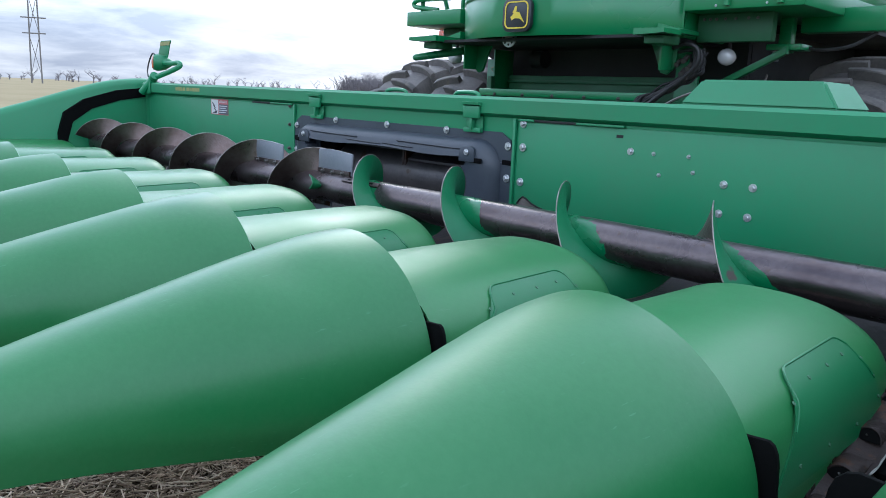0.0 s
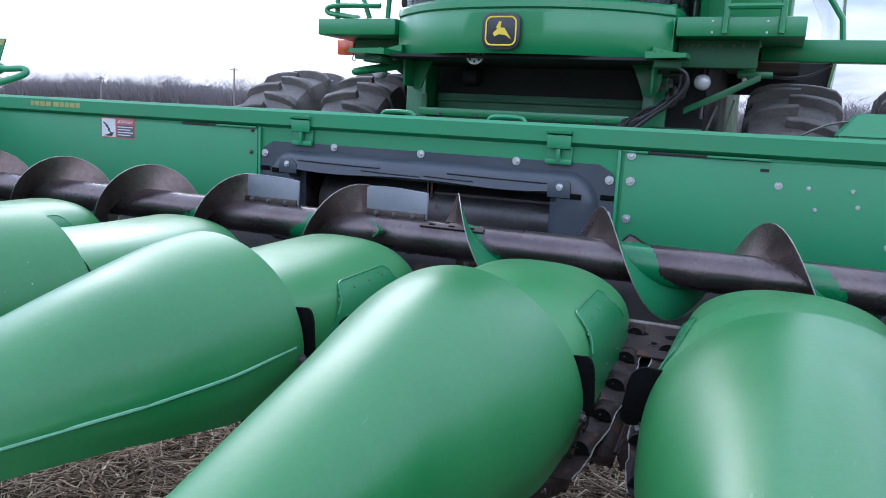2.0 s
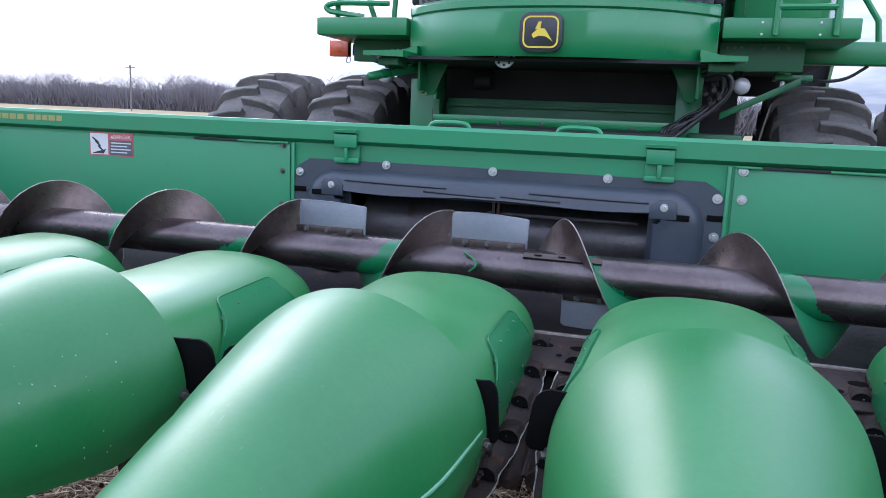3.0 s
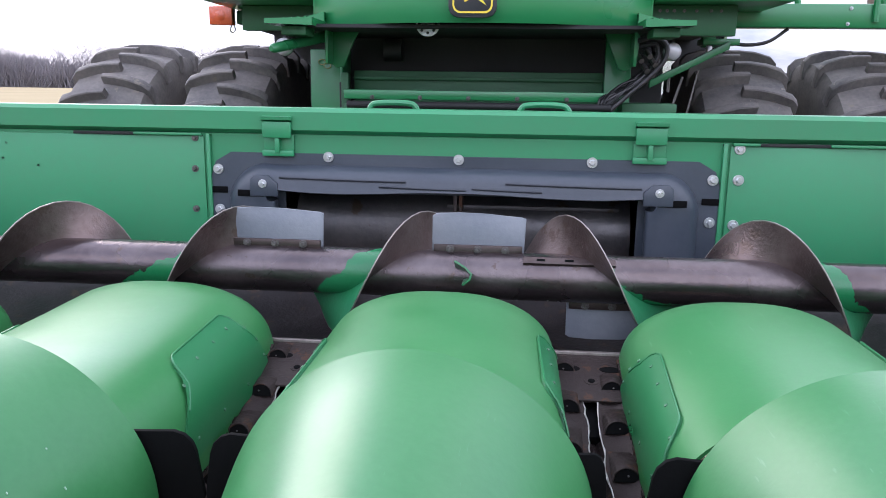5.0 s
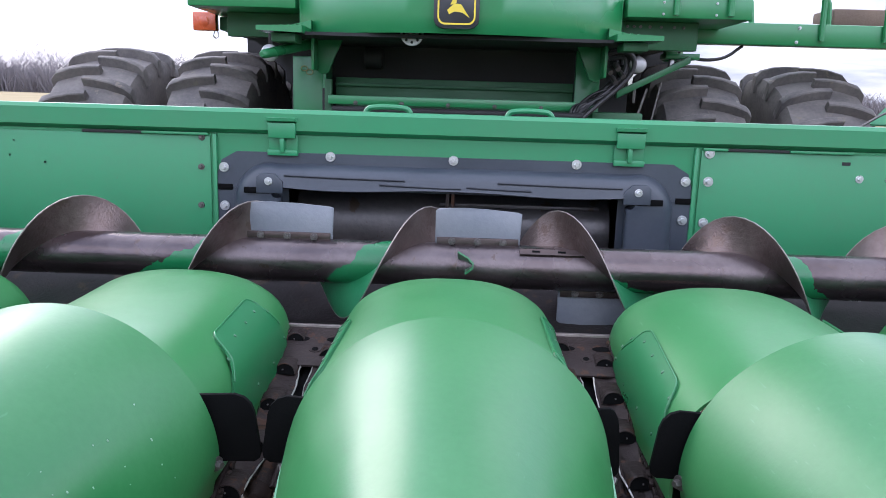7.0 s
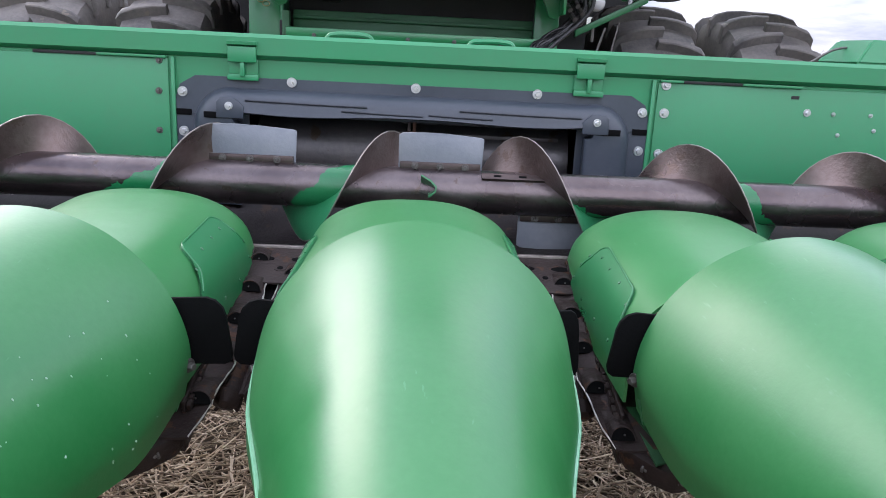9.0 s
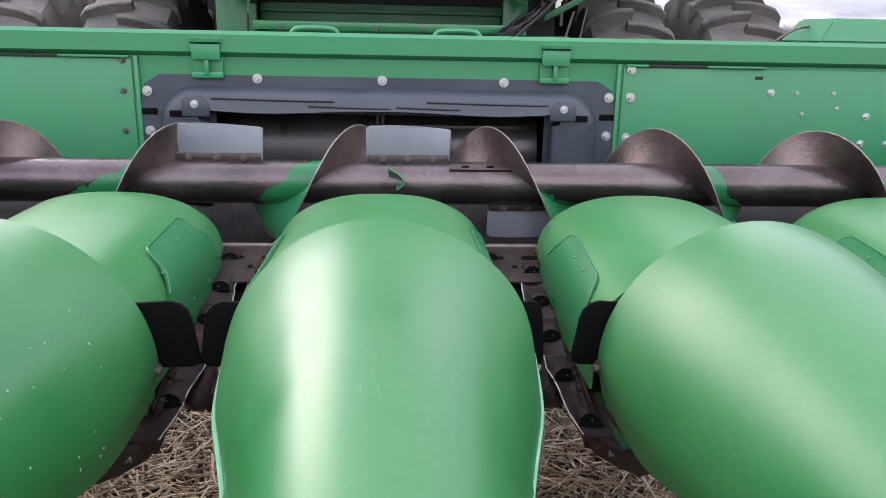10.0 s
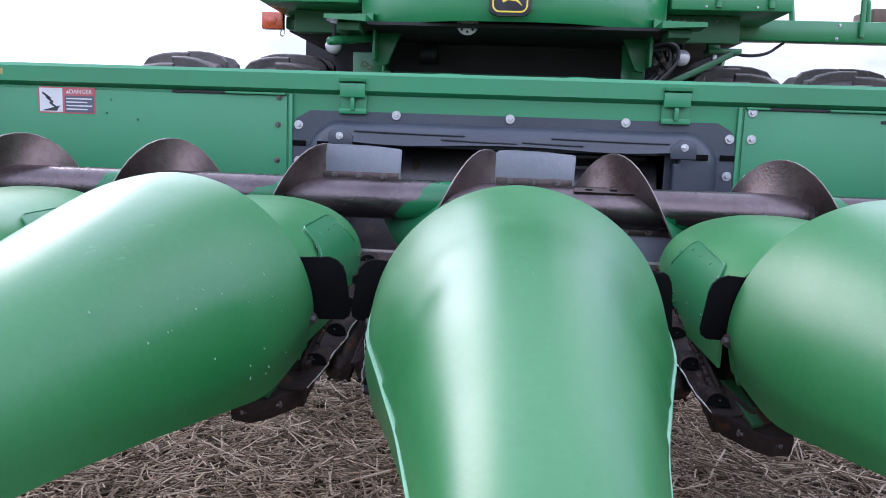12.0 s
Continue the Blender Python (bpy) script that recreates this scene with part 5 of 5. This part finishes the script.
def build_platforms():
    # side decks beside the cab
    part("side_deck", box(-1.43, -0.86, 1.34, 2.5, 2.150, 2.252, 0.008), M_COMBINE, combine)
    part("side_deck", box(0.86, 1.50, 1.33, 2.5, 2.150, 2.252, 0.008), M_COMBINE, combine)
    for x in (1.045, 1.115, 1.315, 1.385):
        for z in (2.17, 2.228):
            shared("bolt", SMALL_BOLT, combine, pose(x, 1.328, z) @ Matrix.Diagonal((0.65, 0.65, 0.65, 1)))
    part("deck_bracket", box(0.86, 1.28, 1.50, 1.56, 2.0, 2.149, 0.005), M_DARKGREEN, combine)
    for x in (0.90, 0.935, 0.97, 1.02, 1.08, 1.15, 1.20):
        shared("bolt", DULL_BOLT, combine, pose(x, 1.497, 2.12) @ Matrix.Diagonal((0.7, 0.7, 0.7, 1)))
    part("deck_bracket", box(-1.30, -0.86, 1.60, 1.68, 2.02, 2.149, 0.005), M_DARKGREEN, combine)
    part("platform_beam", box(1.28, 4.2, 1.85, 1.95, 2.068, 2.195, 0.012), M_COMBINE, combine, "long green platform beam")
    part("beam_bracket", box(1.19, 1.26, 1.80, 1.86, 1.96, 2.148, 0.005), M_COMBINE, combine)
    part("beam_foot", box(1.17, 1.36, 1.70, 1.84, 1.968, 2.0, 0.004), M_COMBINE, combine)
    part("beam_hook", box(1.20, 1.225, 1.72, 1.76, 1.91, 1.967, 0.004), M_BOLT, combine)
    for x in (1.95, 1.96):
        shared("bolt", SMALL_BOLT, combine, pose(x, 1.848, 2.09 + (x - 1.95) * 8))
    for s in (-1, 1):                                   # folding steps at the skirt's corners
        step = part("step", loft([[(s * 0.76, 1.02, 2.005), (s * 0.76, 1.30, 2.005), (s * 0.76, 1.30, 2.04), (s * 0.76, 1.02, 2.04)],
                                  [(s * 0.97, 0.97, 2.008), (s * 0.97, 1.14, 2.008), (s * 0.97, 1.14, 2.03), (s * 0.97, 0.97, 2.03)]]), M_COMBINE, combine)
        part("step_rib", box(min(s * 0.80, s * 0.92), max(s * 0.80, s * 0.92), 1.06, 1.22, 1.962, 2.004, 0.006), M_DARKGREEN, step)
        for k in range(5):
            part("tread", box(min(s * (0.79 + 0.035 * k), s * (0.80 + 0.035 * k)), max(s * (0.79 + 0.035 * k), s * (0.80 + 0.035 * k)), 1.03, 1.14, 2.0405 - 0.0025 * k, 2.046 - 0.0025 * k, 0.0), M_COMBINE, step)
        part("step_arm", loft([[(s * 0.76, 1.25, 2.04), (s * 0.76, 1.45, 2.04), (s * 0.76, 1.45, 2.085), (s * 0.76, 1.25, 2.085)],
                               [(s * 0.90, 1.25, 2.03), (s * 0.90, 1.45, 2.03), (s * 0.90, 1.45, 2.05), (s * 0.90, 1.25, 2.05)]]), M_COMBINE, step)
    part("lamp_arm", pipe([(-0.78, 1.45, 1.985), (-0.93, 1.05, 1.905), (-0.945, 1.01, 1.897), (-0.95, 0.995, 1.895)], [0.030, 0.024, 0.022, 0.012], 10), M_PLATE, combine)
    for x, y in ((-1.03, 1.46), (0.995, 1.60)):
        lamp = part("work_lamp", moved(lathe([(-0.03, 0.010), (-0.027, 0.030), (-0.012, 0.044), (0.012, 0.048), (0.05, 0.040), (0.07, 0.02)], 24, "y"), pose(x, y, 1.927)), M_LAMP, combine, "round frosted work lamp")
        part("lamp_mount", pipe([(x, y + 0.03, 1.97), (x, y + 0.03, 2.06)], 0.012, 8), M_BLACK, lamp)
    # darker green than its neighbours, for the shade under the deck
    part("brace", prism([(0.90, 1.74), (0.90, 1.78), (1.30, 1.985), (1.30, 1.945)], "y", 1.66, 1.70, 0.003), M_PLATE, combine)
    # marker lamp under the side deck
    m = part("marker_lamp", box(-1.565, -1.43, 1.80, 1.86, 2.062, 2.165, 0.006), M_AMBER, combine, "amber marker lamp")
    part("lamp_lens", lathe([(1.795, 0.012), (1.7985, 0.03), (1.7995, 0.032)], 16, "y"), M_AMBER, m).location = (-1.50, 0, 2.113)
    part("hook", pipe(smooth_line([(-1.445, 1.83, 2.06), (-1.455, 1.83, 2.035), (-1.44, 1.83, 2.022), (-1.425, 1.83, 2.035), (-1.43, 1.83, 2.06)], 4), 0.004, 6), M_BOLT, m)
    part("lamp_bracket", box(-1.428, -1.0, 1.86, 1.95, 2.07, 2.148, 0.01), M_DARKGREEN, combine)
    # dark guard sheet sweeping down behind the lamp
    part("guard_sheet", prism([(-1.43, 2.07), (-1.25, 2.02), (-1.12, 1.94), (-1.04, 1.86), (-1.0, 1.80), (-0.95, 1.80), (-0.95, 2.148), (-1.43, 2.148)], "y", 1.98, 2.0), M_BLACK, combine)
    # hand rails
    for pts in ([(1.108, 1.318, 2.165), (1.108, 1.318, 3.0)], [(1.385, 1.318, 2.165), (1.385, 1.318, 3.0)], [(1.108, 1.318, 2.302), (1.385, 1.318, 2.302)], [(1.108, 1.318, 2.38), (1.385, 1.318, 2.38)],
                [(1.70, 1.9, 2.19), (1.685, 1.9, 2.31), (1.62, 1.9, 2.41), (1.50, 1.9, 2.58), (1.48, 1.9, 3.1)], [(2.085, 1.835, 2.10), (2.065, 1.835, 3.1)],
                [(2.19, 2.0, 2.195), (2.18, 2.0, 2.32), (2.13, 2.0, 2.44), (2.06, 2.0, 2.6), (2.05, 2.0, 3.1)], [(2.45, 1.835, 2.10), (2.42, 1.835, 3.1)],
                [(-1.32, 1.40, 2.252), (-1.32, 1.40, 3.0)], [(-1.10, 1.45, 2.252), (-1.16, 1.45, 2.40), (-1.08, 1.5, 2.6), (-1.05, 1.5, 3.0)], [(-1.0, 1.5, 2.252), (-0.95, 1.5, 3.0)]):
        part("hand_rail", pipe(pts, 0.017, 8), M_COMBINE, combine)
    part("mirror_loop", pipe(smooth_line([(-0.98, 1.36, 2.33), (-1.28, 1.36, 2.335), (-1.37, 1.36, 2.32), (-1.36, 1.36, 2.29), (-1.28, 1.36, 2.275), (-1.15, 1.40, 2.26)], 5), 0.017, 8), M_COMBINE, combine)
    part("cabinet", box(0.92, 1.42, 1.75, 2.9, 2.253, 3.4, 0.03), M_COMBINE, combine)
    part("cabinet_door", rounded_panel(0.98, 1.37, 2.29, 2.9, 1.735, 1.7495), M_COMBINE, combine)
    part("rear_box", box(2.22, 3.1, 2.02, 2.3, 2.195, 2.305, 0.012), M_PLANK, combine, "weathered brown plank box on the platform")
    # long side panel of the body behind the wheels
    rings = []
    for y in (3.45, 3.6, 4.4, 5.6, 6.6, 7.6):
        k = min(1.0, (y - 3.45) / 0.4)
        rings.append([(1.50 + 0.1 * k, y, 1.75 - 0.45 * k), (1.66 + 0.08 * k, y, 1.85 - 0.40 * k), (1.72 + 0.06 * k, y, 1.95 - 0.1 * k), (1.78, y, 2.4), (1.74, y, 3.0), (1.5, y, 3.5)])
    part("side_shield", sheet(rings, 0.02), M_PANEL, combine, "pale glossy side shield of the body", smooth=60)


def rounded_panel(x0, x1, z0, z1, y0, y1):
    return prism(rounded(x0, x1, z0, z1, 0.03), "y", y0, y1, 0.004)


def build_hoses():
    rng = random.Random(4)
    loom = empty("hydraulic_hoses", "bundle of black hydraulic hoses looping down to the header", "hoses", at=(-0.008, 0, -0.010))
    for k in range(18):
        j = lambda a: rng.uniform(-a, a)
        pts = [(0.86 + j(0.05), 1.53 + j(0.03), 1.94 + j(0.03)), (0.89 + j(0.03), 1.50 + j(0.04), 1.87 + j(0.03)), (0.84 + j(0.03), 1.47 + j(0.04), 1.80 + j(0.015)),
               (0.74 + j(0.035), 1.42 + j(0.04), 1.738 + j(0.024)), (0.65 + j(0.04), 1.37 + j(0.04), 1.68 + j(0.014)), (0.60 + j(0.02), 1.34 + j(0.03), 1.58)]
        part("hose", pipe(smooth_line(pts, 6), rng.uniform(0.0055, 0.0095), 8), M_HOSE, loom)
    part("hose", pipe(smooth_line([(0.78, 1.40, 1.965), (0.86, 1.40, 1.985), (0.925, 1.41, 1.955), (0.925, 1.41, 1.88), (0.86, 1.40, 1.80), (0.76, 1.36, 1.715), (0.63, 1.32, 1.60)], 7), 0.0125, 8), M_HOSE, loom)
    for d in (0.018, -0.022):
        part("hose", pipe(smooth_line([(0.80, 1.43, 1.965 + d), (0.86, 1.43, 1.975 + d), (0.91 + d, 1.44, 1.945), (0.912 + d, 1.44, 1.88), (0.85 + d, 1.42, 1.80), (0.75 + d, 1.38, 1.72), (0.62 + d, 1.34, 1.60)], 7), 0.010, 8), M_HOSE, loom)
    for x, z in ((0.80, 1.90), (0.84, 1.92), (0.87, 1.88), (0.83, 1.85), (0.86, 1.83)):
        part("coupler", pipe([(x, 1.46, z), (x + 0.01, 1.40, z - 0.03)], 0.014, 8), M_DARKBOLT, loom)
    part("hose", pipe(smooth_line([(1.49, 0.125, 1.640), (1.55, 0.14, 1.676), (1.62, 0.17, 1.706), (1.70, 0.20, 1.712), (1.80, 0.33, 1.66)], 6), 0.005, 6), M_DARKBOLT, loom)
    part("hose", pipe(smooth_line([(1.30, 1.80, 1.995), (1.42, 1.82, 1.975), (1.55, 1.86, 1.995), (1.66, 1.9, 2.065)], 6), 0.010, 6), M_HOSE, loom)
    for x0, y0, z0, x1, y1, z1, r in ((1.02, 1.70, 1.60, 1.08, 1.72, 1.80, 0.008), (1.12, 1.74, 1.60, 1.17, 1.76, 1.84, 0.006), (1.0, 1.68, 1.72, 1.0, 1.68, 1.82, 0.01)):
        part("rod", pipe([(x0, y0, z0), (x1, y1, z1)], r, 6), M_DARKBOLT, loom)
    part("junction_box", box(0.74, 1.02, 1.50, 1.66, 1.56, 1.662, 0.01), M_DARKGREEN, loom)


build_cab()
for x in (-2.285, -1.54, 1.49, 2.24):
    build_wheel(x, abs(x) > 2)
build_feeder_house()
build_platforms()
build_hoses()
